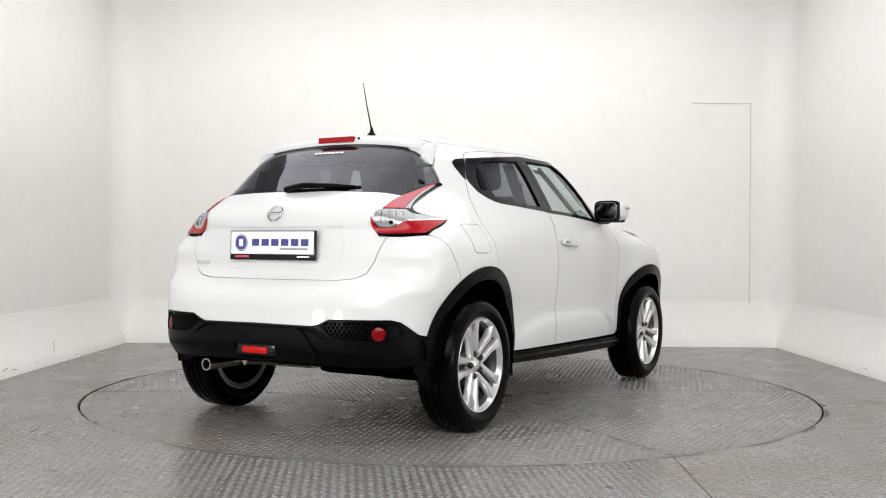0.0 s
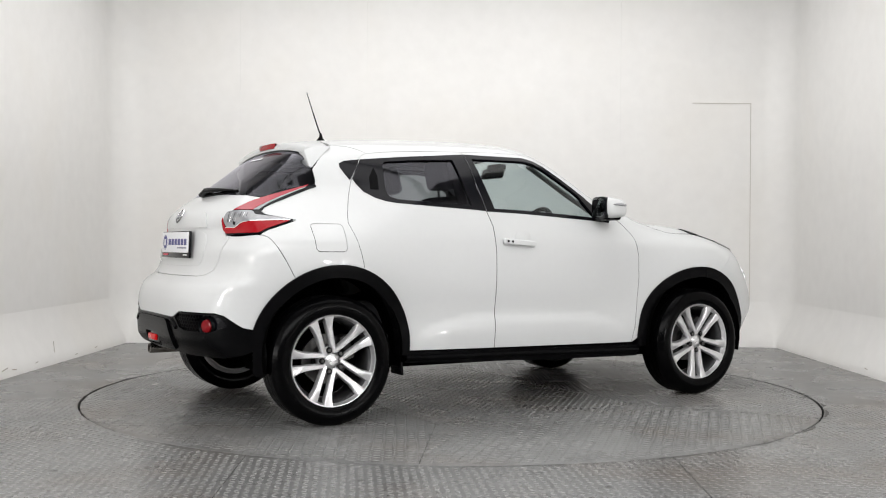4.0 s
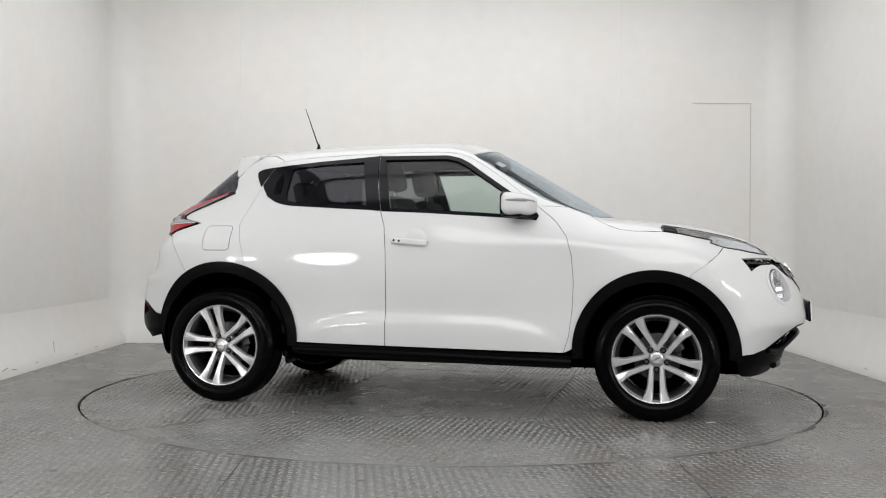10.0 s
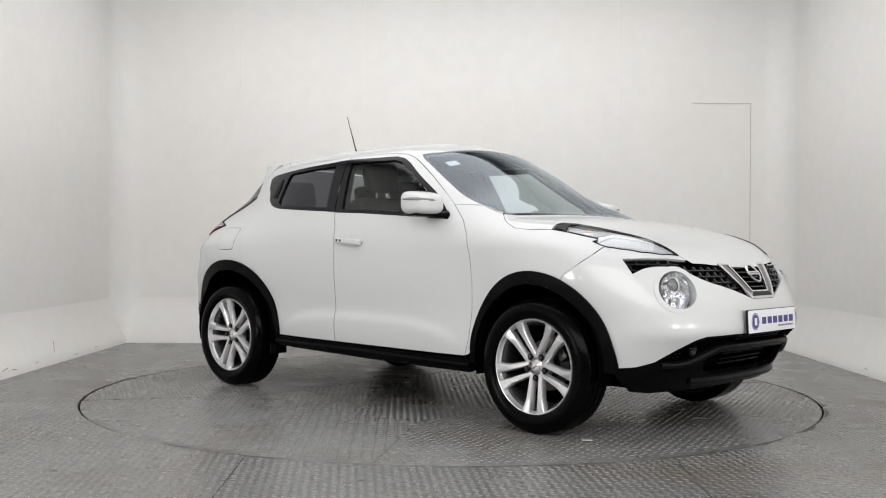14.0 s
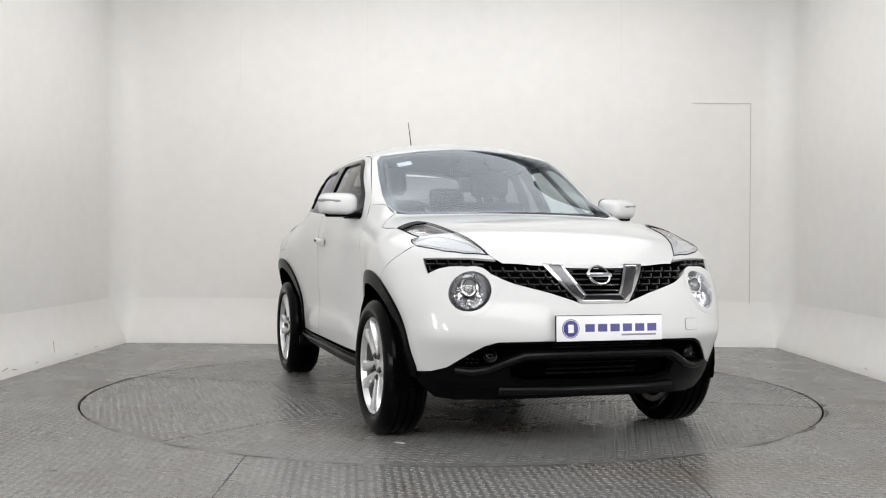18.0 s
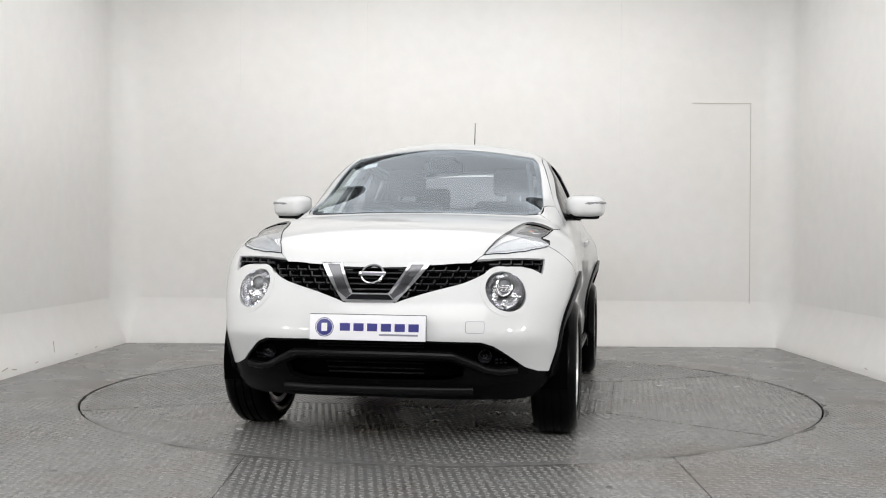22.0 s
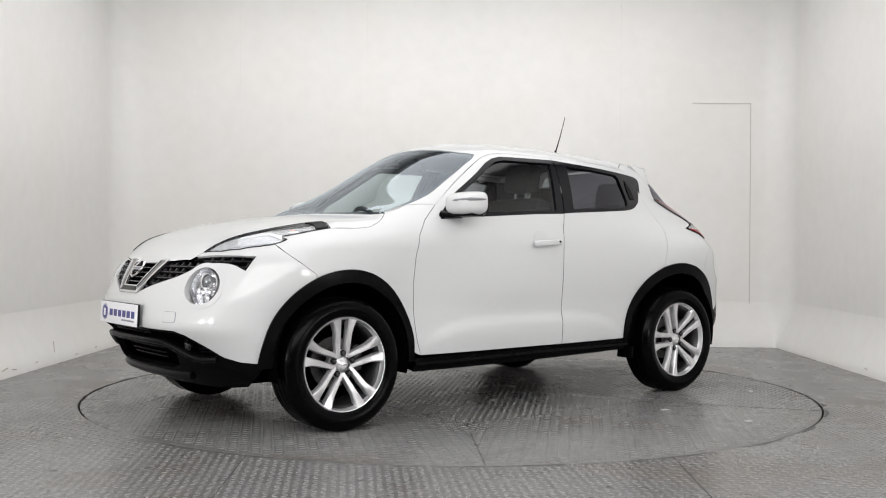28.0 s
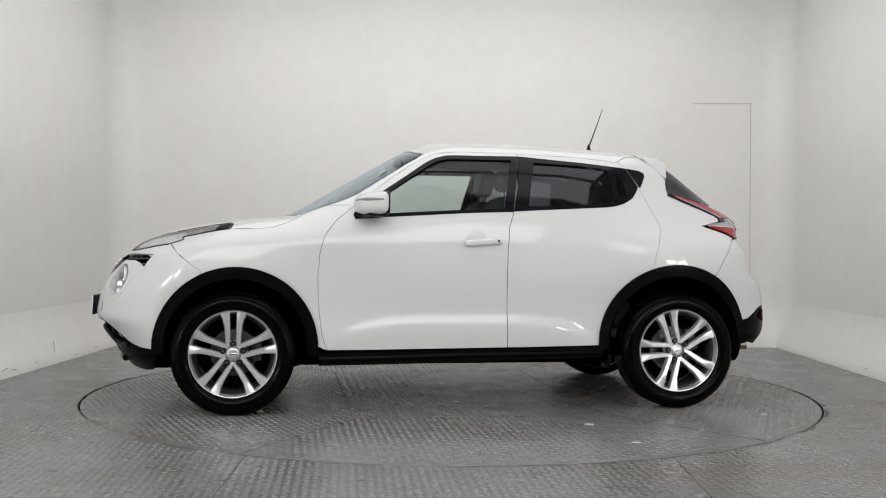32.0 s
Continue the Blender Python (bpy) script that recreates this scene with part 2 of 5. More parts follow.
def width_at(x, z):
    w = SIDE(z)
    up = step(.92, 1.25, z)
    w = w - up * (.20 * np.clip(x, 0, 2) ** 2 + .25 * np.clip(-.6 - x, 0, 2) ** 2)
    w = w - .34 * np.clip(x - 1.48, 0, 1) ** 2 - .42 * np.clip(-1.45 - x, 0, 1) ** 2
    w = w + .046 * np.exp(-((x - 1.27) / .34) ** 2 - ((z - .76) / .22) ** 2)
    w = w + .054 * np.exp(-((x + 1.27) / .38) ** 2 - ((z - .84) / .22) ** 2)
    w = w - .035 * np.exp(-((x - .82) / .30) ** 2 - ((z - .74) / .26) ** 2)          # waist behind the front wing
    ledge = .515 - .15 * np.abs((x + .02) / .80) ** 4                                 # flared foot of the doors
    w = w + .017 * (1 - step(ledge - .03, ledge + .045, z)) * (1 - step(.45, .90, np.abs(x + .02)))
    return w


def top_at(x, a):
    roof = ROOF(x) - .062 * (a / .52) ** 2
    screen = 1.125 + .58 * (.95 - x) - (.105 - .055 * step(.55, .88, x)) * (a / .6) ** 2
    hood = HOOD(x) - .022 * (a / .6) ** 2 - .045 * step(1.15, 1.6, x) * (a / .72) ** 5
    return smax(smin(roof, screen, .07), hood, .03)


def nose_at(a, z):
    return NOSE(z) - .245 * (a / .75) ** 3.0


def tail_at(a, z):
    g = step(.64, .80, z)
    q = step(1.10, 1.30, z)
    hatch = (1 - q) * (.10 + .08 * step(.88, 1.02, z)) * (a / .75) ** 2.4 + q * .10 * (a / .6) ** 2.4
    return TAIL(z) + (1 - g) * .19 * (a / .8) ** 4 + g * hatch


def hull(x, y, z):
    """Negative inside the body, zero on its skin."""
    a = np.abs(y)
    f = smax(a - width_at(x, z), x - nose_at(a, z), .10)
    f = smax(f, (tail_at(a, z) - x) * .8, .09)
    return smax(f, z - top_at(x, a), .075)


def grow(inside, outside):
    """Where the line from an inside point to an outside point leaves the body."""
    lo, hi = np.zeros(len(inside)), np.ones(len(inside))
    for _ in range(34):
        t = (lo + hi) / 2
        p = inside + (outside - inside) * t[:, None]
        out = hull(p[:, 0], p[:, 1], p[:, 2]) > 0
        hi, lo = np.where(out, t, hi), np.where(out, lo, t)
    return inside + (outside - inside) * lo[:, None]


def skin_normals(p):
    e = 1e-4
    g = np.stack([hull(*(p + d).T) - hull(*(p - d).T) for d in (np.array([e, 0, 0]), np.array([0, e, 0]), np.array([0, 0, e]))], 1)
    return g / np.linalg.norm(g, axis=1)[:, None]


FRONT_C, REAR_C = 1.0, -1.0


def on_skin(kind, q):
    """Points of the skin from flat coordinates. s: (x, z) seen from the left; t: (x, y) from above; f and r: (angle, z) round the nose and tail."""
    q = np.asarray(q, float)
    u, v = q[:, 0], q[:, 1]
    o = np.zeros_like(u)
    if kind == "s":
        return grow(np.stack([u, o, v], 1), np.stack([u, o + 1.2, v], 1))
    if kind == "t":
        return grow(np.stack([u, v, o + .7], 1), np.stack([u, v, o + 1.8], 1))
    c, sgn = (FRONT_C, 1) if kind == "f" else (REAR_C, -1)
    return grow(np.stack([o + c, o, v], 1), np.stack([c + sgn * 1.6 * np.cos(u), 1.6 * np.sin(u), v], 1))


def flat(kind, pts):
    """Flat coordinates for mixed points: (u, v) as they are, ('s', x, z) from the side, ('y', y, z) from the front or rear, ('t', x, y) from above."""
    out = []
    for p in pts:
        if len(p) == 2:
            out.append(p)
            continue
        tag, a, b = p
        if tag == "s":
            w = on_skin("s", [(a, b)])[0]
        elif tag == "t":
            w = on_skin("t", [(a, b)])[0]
        else:
            far = 2.6 if kind == "f" else -2.6
            w = grow(np.array([[FRONT_C if kind == "f" else REAR_C, a, b]]), np.array([[far, a, b]]))[0]
        if kind == "s":
            out.append((w[0], w[2]))
        elif kind == "t":
            out.append((w[0], w[1]))
        else:
            c, sgn = (FRONT_C, 1) if kind == "f" else (REAR_C, -1)
            out.append((math.atan2(w[1], sgn * (w[0] - c)), w[2]))
    return np.array(out, float)


def resample(pts, res, closed=True):
    out = []
    n = len(pts)
    for i in range(n if closed else n - 1):
        a, b = pts[i], pts[(i + 1) % n]
        k = max(1, int(round(np.linalg.norm(b - a) / res)))
        out += [a + (b - a) * j / k for j in range(k)]
    return np.array(out)


def rounded(pts, r=.03, seg=4):
    """The same outline with its corners rounded off."""
    pts = np.asarray(pts, float)
    out, n = [], len(pts)
    for i in range(n):
        p, a, b = pts[i], pts[i - 1], pts[(i + 1) % n]
        la, lb = np.linalg.norm(a - p), np.linalg.norm(b - p)
        k = min(r, .45 * la, .45 * lb)
        s, e = p + (a - p) * k / la, p + (b - p) * k / lb
        for j in range(seg + 1):
            t = j / seg
            out.append((1 - t) ** 2 * s + 2 * t * (1 - t) * p + t * t * e)
    return np.array(out)


def inside_poly(q, poly):
    x, y = q[:, 0], q[:, 1]
    res = np.zeros(len(q), bool)
    j = len(poly) - 1
    for i in range(len(poly)):
        xi, yi, xj, yj = *poly[i], *poly[j]
        if yi != yj:
            res ^= ((yi > y) != (yj > y)) & (x < (xj - xi) * (y - yi) / (yj - yi) + xi)
        j = i
    return res


def shrink(poly, d):
    """The outline moved inward by d (outward where d is negative)."""
    poly = np.asarray(poly, float)
    area = np.sum(poly[:, 0] * np.roll(poly[:, 1], -1) - np.roll(poly[:, 0], -1) * poly[:, 1])
    a, b = np.roll(poly, 1, 0), np.roll(poly, -1, 0)

    def nrm(p, q):
        t = q - p
        t = t / (np.linalg.norm(t, axis=1)[:, None] + 1e-12)
        return np.stack([-t[:, 1], t[:, 0]], 1) * (1 if area > 0 else -1)
    n = nrm(a, poly) + nrm(poly, b)
    ln = np.linalg.norm(n, axis=1)[:, None]
    n = n / np.maximum(ln, .35)
    return poly + n * d / np.maximum(ln / 2, .6) * 1.0


def panel(name, kind, outline, material, parent, holes=(), side=1, res=.03, gap=.0017, lift=0.0, depth=.014, label="", curved=0.0, hole_gap=0.0, rim=None):
    """One piece of the skin inside a flat outline, with turned-in edges. lift: metres above the skin. side -1 is the mirrored one."""
    outer = flat(kind, outline)
    if curved:
        outer = rounded(outer, curved)
    outer = resample(shrink(outer, gap), res)
    inner = [resample(shrink(flat(kind, h), hole_gap), res) for h in holes]
    loops = [outer] + inner
    lo, hi = outer.min(0), outer.max(0)
    gx, gy = np.arange(lo[0], hi[0], res), np.arange(lo[1], hi[1], res * .87)
    grid = np.array([(x + (.5 * res if k % 2 else 0), y) for k, y in enumerate(gy) for x in gx]).reshape(-1, 2)
    keep = inside_poly(grid, outer)
    for h in inner:
        keep &= ~inside_poly(grid, h)
    border = np.concatenate(loops)
    grid = grid[keep]
    if len(grid):
        dist = np.min(np.linalg.norm(grid[:, None] - border[None], axis=2), axis=1)
        grid = grid[dist > .55 * res]
    verts = np.concatenate([border, grid]) if len(grid) else border
    edges, base = [], 0
    for lp in loops:
        edges += [(base + i, base + (i + 1) % len(lp)) for i in range(len(lp))]
        base += len(lp)
    vs, _, fs, *_ = delaunay_2d_cdt([Vector(v) for v in verts], edges, [], 0, 1e-6)
    q = np.array([tuple(v) for v in vs])
    cen = np.array([q[list(f)].mean(0) for f in fs])
    ok = inside_poly(cen, outer)
    for h in inner:
        ok &= ~inside_poly(cen, h)
    fs = np.array([tuple(f) for f, k in zip(fs, ok) if k])
    d1, d2 = q[fs[:, 1]] - q[fs[:, 0]], q[fs[:, 2]] - q[fs[:, 0]]
    turn = d1[:, 0] * d2[:, 1] - d1[:, 1] * d2[:, 0]
    fs = [tuple(int(i) for i in (f if w > 0 else f[::-1])) for f, w in zip(fs, turn) if abs(w) > 4e-7]
    p = on_skin(kind, q)
    n = skin_normals(p)
    p = p + n * lift
    if len(fs):
        f0 = np.array(fs)
        fn = np.cross(p[f0[:, 1]] - p[f0[:, 0]], p[f0[:, 2]] - p[f0[:, 0]])
        if np.sum(np.einsum("ij,ij->i", fn, n[f0[:, 0]])) < 0:
            fs = [f[::-1] for f in fs]
    nf = len(fs)
    count = {}
    for f in fs:
        for i in range(3):
            e = (f[i], f[(i + 1) % 3])
            count[e] = 1
    rimedges = [e for e in count if (e[1], e[0]) not in count]
    base_n = len(p)
    ids, extra, exn = {}, [], []
    top = {}
    for e in rimedges:
        for v in e:
            if v not in ids:
                ids[v] = base_n + len(extra) + 1
                extra += [p[v] - n[v] * .0008, p[v] - n[v] * depth]
                exn += [n[v], n[v]]
    P = np.concatenate([p, np.array(extra)]) if extra else p
    for a, b in rimedges:
        fs.append((b, a, ids[a], ids[b]))
    N = np.concatenate([n, np.array(exn)]) if extra else n
    if side < 0:
        P = P * [1, -1, 1]
        N = N * [1, -1, 1]
        fs = [f[::-1] for f in fs]
    me = bpy.data.meshes.new(name)
    me.from_pydata([tuple(v) for v in P], [], fs)
    for m in (material if isinstance(material, (list, tuple)) else [material]):
        me.materials.append(m)
    # White panels get black turned-in edges: the shade in the gaps, as colour.
    if rim is None and material is PAINT:
        rim = DARK
    if rim is not None:
        me.materials.append(rim)
        me.polygons.foreach_set("material_index", [0] * nf + [len(me.materials) - 1] * (len(fs) - nf))
    me.polygons.foreach_set("use_smooth", [True] * len(fs))
    used = {v for f in fs[:nf] for v in f}
    loopn = []
    for poly in me.polygons:
        flatn = tuple(poly.normal)
        for li in poly.loop_indices:
            vi = me.loops[li].vertex_index
            loopn.append(tuple(N[vi]) if poly.index < nf else flatn)
    me.normals_split_custom_set(loopn)
    return link(name, me, parent, label)


def skin_point(kind, u, v, lift=0.0, side=1):
    """A point on the skin and the way out of it."""
    q = flat(kind, [(u, v)] if not isinstance(u, str) else [(u, *v)])
    p = on_skin(kind, q)
    n = skin_normals(p)
    p = (p + n * lift)[0] * [1, side, 1]
    return Vector(p), Vector(n[0] * [1, side, 1])


def facing(p, n, up=(0, 0, 1)):
    """A pose at p whose z looks along n and whose y leans to up."""
    n = Vector(n).normalized()
    x = Vector(up).cross(n).normalized()
    y = n.cross(x)
    m = Matrix((x, y, n)).transposed().to_4x4()
    m.translation = p
    return m

# ---- the studio ----
HALF, BACK, FRONT, HIGH = 3.19, 3.17, -8.6, 4.2
FOOT = .42     # height of the sloping foot of the walls
RUN = .15      # how far that foot stands out


def corner_path(h, r, front):
    """Inner line of the walls at a setback h, with round corners of radius r at the back."""
    x, y = HALF - h, BACK - h
    pts = [(-x, front), (-x, y - r)]
    pts += [(-x + r - r * math.cos(a), y - r + r * math.sin(a)) for a in np.linspace(0, math.pi / 2, 13)[1:-1]]
    pts += [(-x + r, y), (x - r, y)]
    pts += [(x - r + r * math.sin(a), y - r + r * math.cos(a)) for a in np.linspace(0, math.pi / 2, 13)[1:-1]]
    pts += [(x, y - r), (x, front)]
    return pts


def wall_shell():
    rows = [(RUN, 0.0, .03), (RUN - .004, .03, .03)]
    for k in range(1, 9):
        t = k / 8
        rows.append((RUN * (1 - t) ** 1.4, .03 + (FOOT - .03) * t, .03 + .23 * t))
    rows += [(0, FOOT, .26), (0, 1.5, .26), (0, HIGH, .26)]
    verts, faces = [], []
    n = len(corner_path(0, .1, FRONT))
    for h, z, r in rows:
        verts += [(x, y, z) for x, y in corner_path(h, r, FRONT)]
    m = len(rows)
    for j in range(m - 1):
        if j == 9:
            continue
        for i in range(n - 1):
            a = j * n + i
            faces.append((a, a + 1, a + n + 1, a + n))
    off = len(verts)                       # outer skin, so that the walls are solid
    for z in (0, HIGH):
        verts += [(x, y, z) for x, y in corner_path(-.15, .13, FRONT)]
    for i in range(n - 1):
        a = off + i
        faces.append((a + 1, a, a + n, a + n + 1))
        faces.append(((m - 1) * n + i, (m - 1) * n + i + 1, a + n + 1, a + n))
    ob = link("wall", mesh_of("wall", verts, faces, WALL))
    return tagged(ob, "off-white painted studio walls with sloping foot and rounded corners", "wall", kind="structure")


wall_shell()
# Unseen end wall, added to close the room; its grey dims window reflections.
bm = box(bmesh.new(), (2 * HALF + .3, .15, HIGH), (0, FRONT - .075, HIGH / 2))
tagged(part("wall_unseen_end", bm, SHADE, smooth=False), "unseen grey end wall added behind the photographer", "wall", kind="structure")
bm = box(bmesh.new(), (2 * HALF + .3, BACK - FRONT + .3, .12), (0, (BACK + FRONT) / 2, HIGH + .06))
for yb in (-6.8, -5.2, -3.6, -2.0, 2.6):
    box(bm, (2 * HALF, .14, .22), (0, yb, HIGH - .11))
tagged(part("ceiling", bm, CEIL, smooth=False), "dark ceiling with cross beams", "ceiling", kind="structure")

# hidden service door in the far wall: thin joint lines round a flush leaf
YB = BACK - .004
DOOR_X0, DOOR_X1, DOOR_Z0, DOOR_Z1 = 2.28, 2.832, .40, 2.30
bm = box(bmesh.new(), (.005, .006, DOOR_Z1 - DOOR_Z0), (DOOR_X1, YB, (DOOR_Z1 + DOOR_Z0) / 2))
box(bm, (DOOR_X1 - DOOR_X0, .006, .006), ((DOOR_X1 + DOOR_X0) / 2, YB, DOOR_Z1))
tagged(part("door_1", bm, SEAM, smooth=False), "narrow joint lines of a flush white wall door", "door", kind="structure")
for xs in (-.81, 1.60, -2.016):
    bm = box(bmesh.new(), (.003, .004, HIGH - FOOT - .3), (xs, BACK + .0008, (HIGH + FOOT) / 2))
    tagged(part("trim", bm, WALL, smooth=False), "faint vertical board joint in white wall", "joint", kind="structure")

# floor: one sheet with a round hole for the turntable
R_DISC, R_HOLE = 2.244, 2.257
bm = bmesh.new()
ring_i = [bm.verts.new((R_HOLE * math.cos(a), R_HOLE * math.sin(a), 0)) for a in np.linspace(0, 2 * math.pi, 129)[:-1]]


def square_point(a):
    c, s = math.cos(a), math.sin(a)
    k = min((HALF + .1) / max(abs(c), 1e-6), ((BACK + .1) if s > 0 else -FRONT + .1) / max(abs(s), 1e-6))
    return (k * c, k * s, 0)


ring_o = [bm.verts.new(square_point(a)) for a in np.linspace(0, 2 * math.pi, 129)[:-1]]
for cx, cy in ((1, 1), (-1, 1), (-1, -1), (1, -1)):
    x, y = cx * (HALF + .1), (BACK + .1) if cy > 0 else FRONT - .1
    near = min(ring_o, key=lambda v: (v.co.x - x) ** 2 + (v.co.y - y) ** 2)
    near.co = (x, y, 0)
for i in range(128):
    j = (i + 1) % 128
    bm.faces.new((ring_i[i], ring_o[i], ring_o[j], ring_i[j]))
low = [bm.verts.new((v.co.x, v.co.y, -.12)) for v in ring_i]
for i in range(128):
    j = (i + 1) % 128
    bm.faces.new((ring_i[j], low[j], low[i], ring_i[i]))
bmesh.ops.subdivide_edges(bm, edges=[e for e in bm.edges if abs(e.verts[0].co.z) < .01 and abs(e.verts[1].co.z) < .01 and e.calc_length() > .3], cuts=1)
floor = tagged(part("floor", bm, FLOOR, smooth=False), "grey painted steel tread plate floor, worn and dusty", "floor", kind="structure")
bm = lathe([(0.01, -.12), (R_HOLE + .05, -.12)], 96, "z")
tagged(part("ground", bm, GAP), "dark pit bottom under the turntable", "pit", kind="structure")


def lugs(keep, pitch, length, wide, high, angle, seed, x0, x1, y0, y1, worn):
    """Raised bars of a tread plate in alternating directions, as one list of verts and faces."""
    rnd = random.Random(seed)
    ca, sa = math.cos(angle), math.sin(angle)
    verts, faces = [], []
    nx, ny = int((x1 - x0) / pitch) + 2, int((y1 - y0) / pitch) + 2
    for i in range(-nx, nx):
        for j in range(-ny, ny):
            u, v = i * pitch, j * pitch
            x, y = (x0 + x1) / 2 + u * ca - v * sa, (y0 + y1) / 2 + u * sa + v * ca
            if not (x0 < x < x1 and y0 < y < y1 and keep(x, y)):
                continue
            w = worn(x, y)
            if w <= .05:
                continue
            t = angle + (math.pi / 4 if (i + j) % 2 else -math.pi / 4)
            c, s = math.cos(t), math.sin(t)
            k = len(verts)
            h = high * w * rnd.uniform(.8, 1.1)
            for (a, b, z) in ((-1, 0, 0), (0, -1, 0), (1, 0, 0), (0, 1, 0), (-.62, 0, 1), (0, -.55, 1), (.62, 0, 1), (0, .55, 1)):
                p, q = a * length / 2, b * wide / 2
                verts.append((x + p * c - q * s, y + p * s + q * c, z * h))
            faces += [(k, k + 1, k + 5, k + 4), (k + 1, k + 2, k + 6, k + 5), (k + 2, k + 3, k + 7, k + 6), (k + 3, k, k + 4, k + 7), (k + 4, k + 5, k + 6, k + 7)]
    return verts, faces


def wear(x, y):
    """How much of the relief the paint and the traffic have left."""
    n = noise.noise(Vector((x * .9, y * .9, 3.1))) * .5 + .62
    return max(0.0, min(1.0, n))


def floor_wear(x, y):
    far = 1.0 if y < -1.3 else max(0.0, 1 - (y + 1.3) / .9)
    return wear(x, y) * far


SEAMS = [((-.90, -2.08), (-.80, -4.6)), ((.993, -2.03), (.94, -4.6))]
v, f = lugs(lambda x, y: x * x + y * y > 2.285 ** 2, .036, .035, .0165, .0029, .10, 5, -3.0, 3.0, -3.6, .2, floor_wear)
tagged(link("floor_tread", mesh_of("floor_tread", v, f, LUG, smooth=False)), "worn raised bars of the tread plate floor", "tread", kind="stuff")
for (xa, ya), (xb, yb) in SEAMS:
    d = Vector((xb - xa, yb - ya, 0))
    bm = box(bmesh.new(), (d.length, .0035, .002), ((xa + xb) / 2, (ya + yb) / 2, .0008), 0, (0, 0, math.degrees(math.atan2(d.y, d.x))))
    tagged(part("floor_joint", bm, GAP, smooth=False), "dark joint between two floor plates", "joint", kind="structure")

# the turntable: a steel disc in four sheets
disc = tagged(new("turntable"), "round steel turntable of grey tread plate, turning under the car", "turntable")
bm = lathe([(0.001, 0), (1.2, 0), (R_DISC - .01, 0), (R_DISC, -.004), (R_DISC, -.03), (.001, -.03)], 128, "z")
part("disc", bm, FLOOR, disc)
CX, CY = .69, 1.03       # half sizes of the sheet in the middle; four more sheets lie round it


def sheet_of(x, y):
    if abs(x) < CX and abs(y) < CY:
        return 0
    return 1 if abs(x) * CY > abs(y) * CX else 2


v, f = [], []
for k, ang in enumerate((.785, .30, 1.571)):
    vv, ff = lugs(lambda x, y: x * x + y * y < 2.215 ** 2 and sheet_of(x, y) == k, .037, .036, .017, .0036, ang, 11 + k, -2.25, 2.25, -2.25, 2.25, wear)
    o = len(v)
    v += vv
    f += [tuple(i + o for i in q) for q in ff]
tread = link("tread", mesh_of("tread", v, f, LUG, smooth=False), disc, "raised bars of the tread plate")
tread["kind"] = "stuff"
KR = 2.235 / math.hypot(CX, CY)
joints = [((-CX, -CY), (CX, -CY)), ((-CX, CY), (CX, CY)), ((-CX, -CY), (-CX, CY)), ((CX, -CY), (CX, CY))]
joints += [((sx * CX, sy * CY), (sx * CX * KR, sy * CY * KR)) for sx in (-1, 1) for sy in (-1, 1)]
for (xa, ya), (xb, yb) in joints:
    d = Vector((xb - xa, yb - ya, 0))
    bm = box(bmesh.new(), (d.length, .004, .002), ((xa + xb) / 2, (ya + yb) / 2, .0006), 0, (0, 0, math.degrees(math.atan2(d.y, d.x))))
    part("joint", bm, GAP, disc, "dark joint between the sheets", smooth=False)
rnd = random.Random(4)
for k in range(9):
    a, r = rnd.uniform(0, 6.28), rnd.uniform(.3, 2.1)
    bm = box(bmesh.new(), (rnd.uniform(.02, .06), rnd.uniform(.01, .03), .002), (0, 0, .0015), .0005)
    ob = tagged(part("paper_scrap", bm, CHIP, disc), "small white paper scrap")
    ob.matrix_basis = pose(r * math.cos(a), r * math.sin(a), .002, 0, 0, rnd.uniform(0, 180))


# rubber marks along the rim of the hole, wall scuffs and a few leaves of dirt
rnd = random.Random(8)
for a0, da, w in ((-2.20, .10, .016), (-2.02, .12, .020), (-1.55, .20, .008), (-.92, .16, .018), (-.66, .10, .022), (-.42, .12, .030), (-.24, .05, .026), (2.9, .09, .012), (.45, .12, .016), (-1.15, .12, .010)):
    bm = bmesh.new()
    n = 14
    inner_ring, outer_ring = [], []
    for i in range(n + 1):
        a = a0 + da * i / n
        k = math.sin(math.pi * i / n) * rnd.uniform(.35, 1)
        inner_ring.append(bm.verts.new((2.262 * math.cos(a), 2.262 * math.sin(a), .0012)))
        outer_ring.append(bm.verts.new(((2.266 + w * k) * math.cos(a), (2.266 + w * k) * math.sin(a), .0012)))
    for i in range(n):
        bm.faces.new((inner_ring[i], outer_ring[i], outer_ring[i + 1], inner_ring[i + 1]))
    tagged(part("scuff", bm, SCUFF), "black rubber scuff on the floor by the turntable rim", "scuff", kind="structure")
for x, y, w, h, rot in ((-1.62, -2.42, .05, .02, 20), (2.36, .72, .05, .015, -10), (-2.62, -.62, .05, .014, 5), (2.62, -.35, .06, .012, 30), (2.3, .35, .05, .03, 60), (-.35, -2.55, .05, .02, 10), (.62, -2.62, .03, .03, 0), (1.5, -2.45, .07, .012, -15), (-2.3, 1.7, .03, .02, 0), (-.98, -2.9, .05, .02, 30), (1.95, -1.85, .08, .010, 40), (2.5, -1.2, .04, .02, 0)):
    bm = bmesh.new()
    ring = [bm.verts.new((w / 2 * rnd.uniform(.5, 1) * math.cos(a), h / 2 * rnd.uniform(.5, 1) * math.sin(a), 0)) for a in np.linspace(0, 6.283, 11)[:-1]]
    bm.faces.new(ring)
    ob = tagged(part("stain", bm, SCUFF), "dark stain on the grey floor", "stain", kind="structure")
    ob.matrix_basis = pose(x, y, .0016, 0, 0, rot)
CRACK = mat("worn_wall_paint", (0.36, 0.33, 0.28), 0.8, vary=0.3, vscale=9)
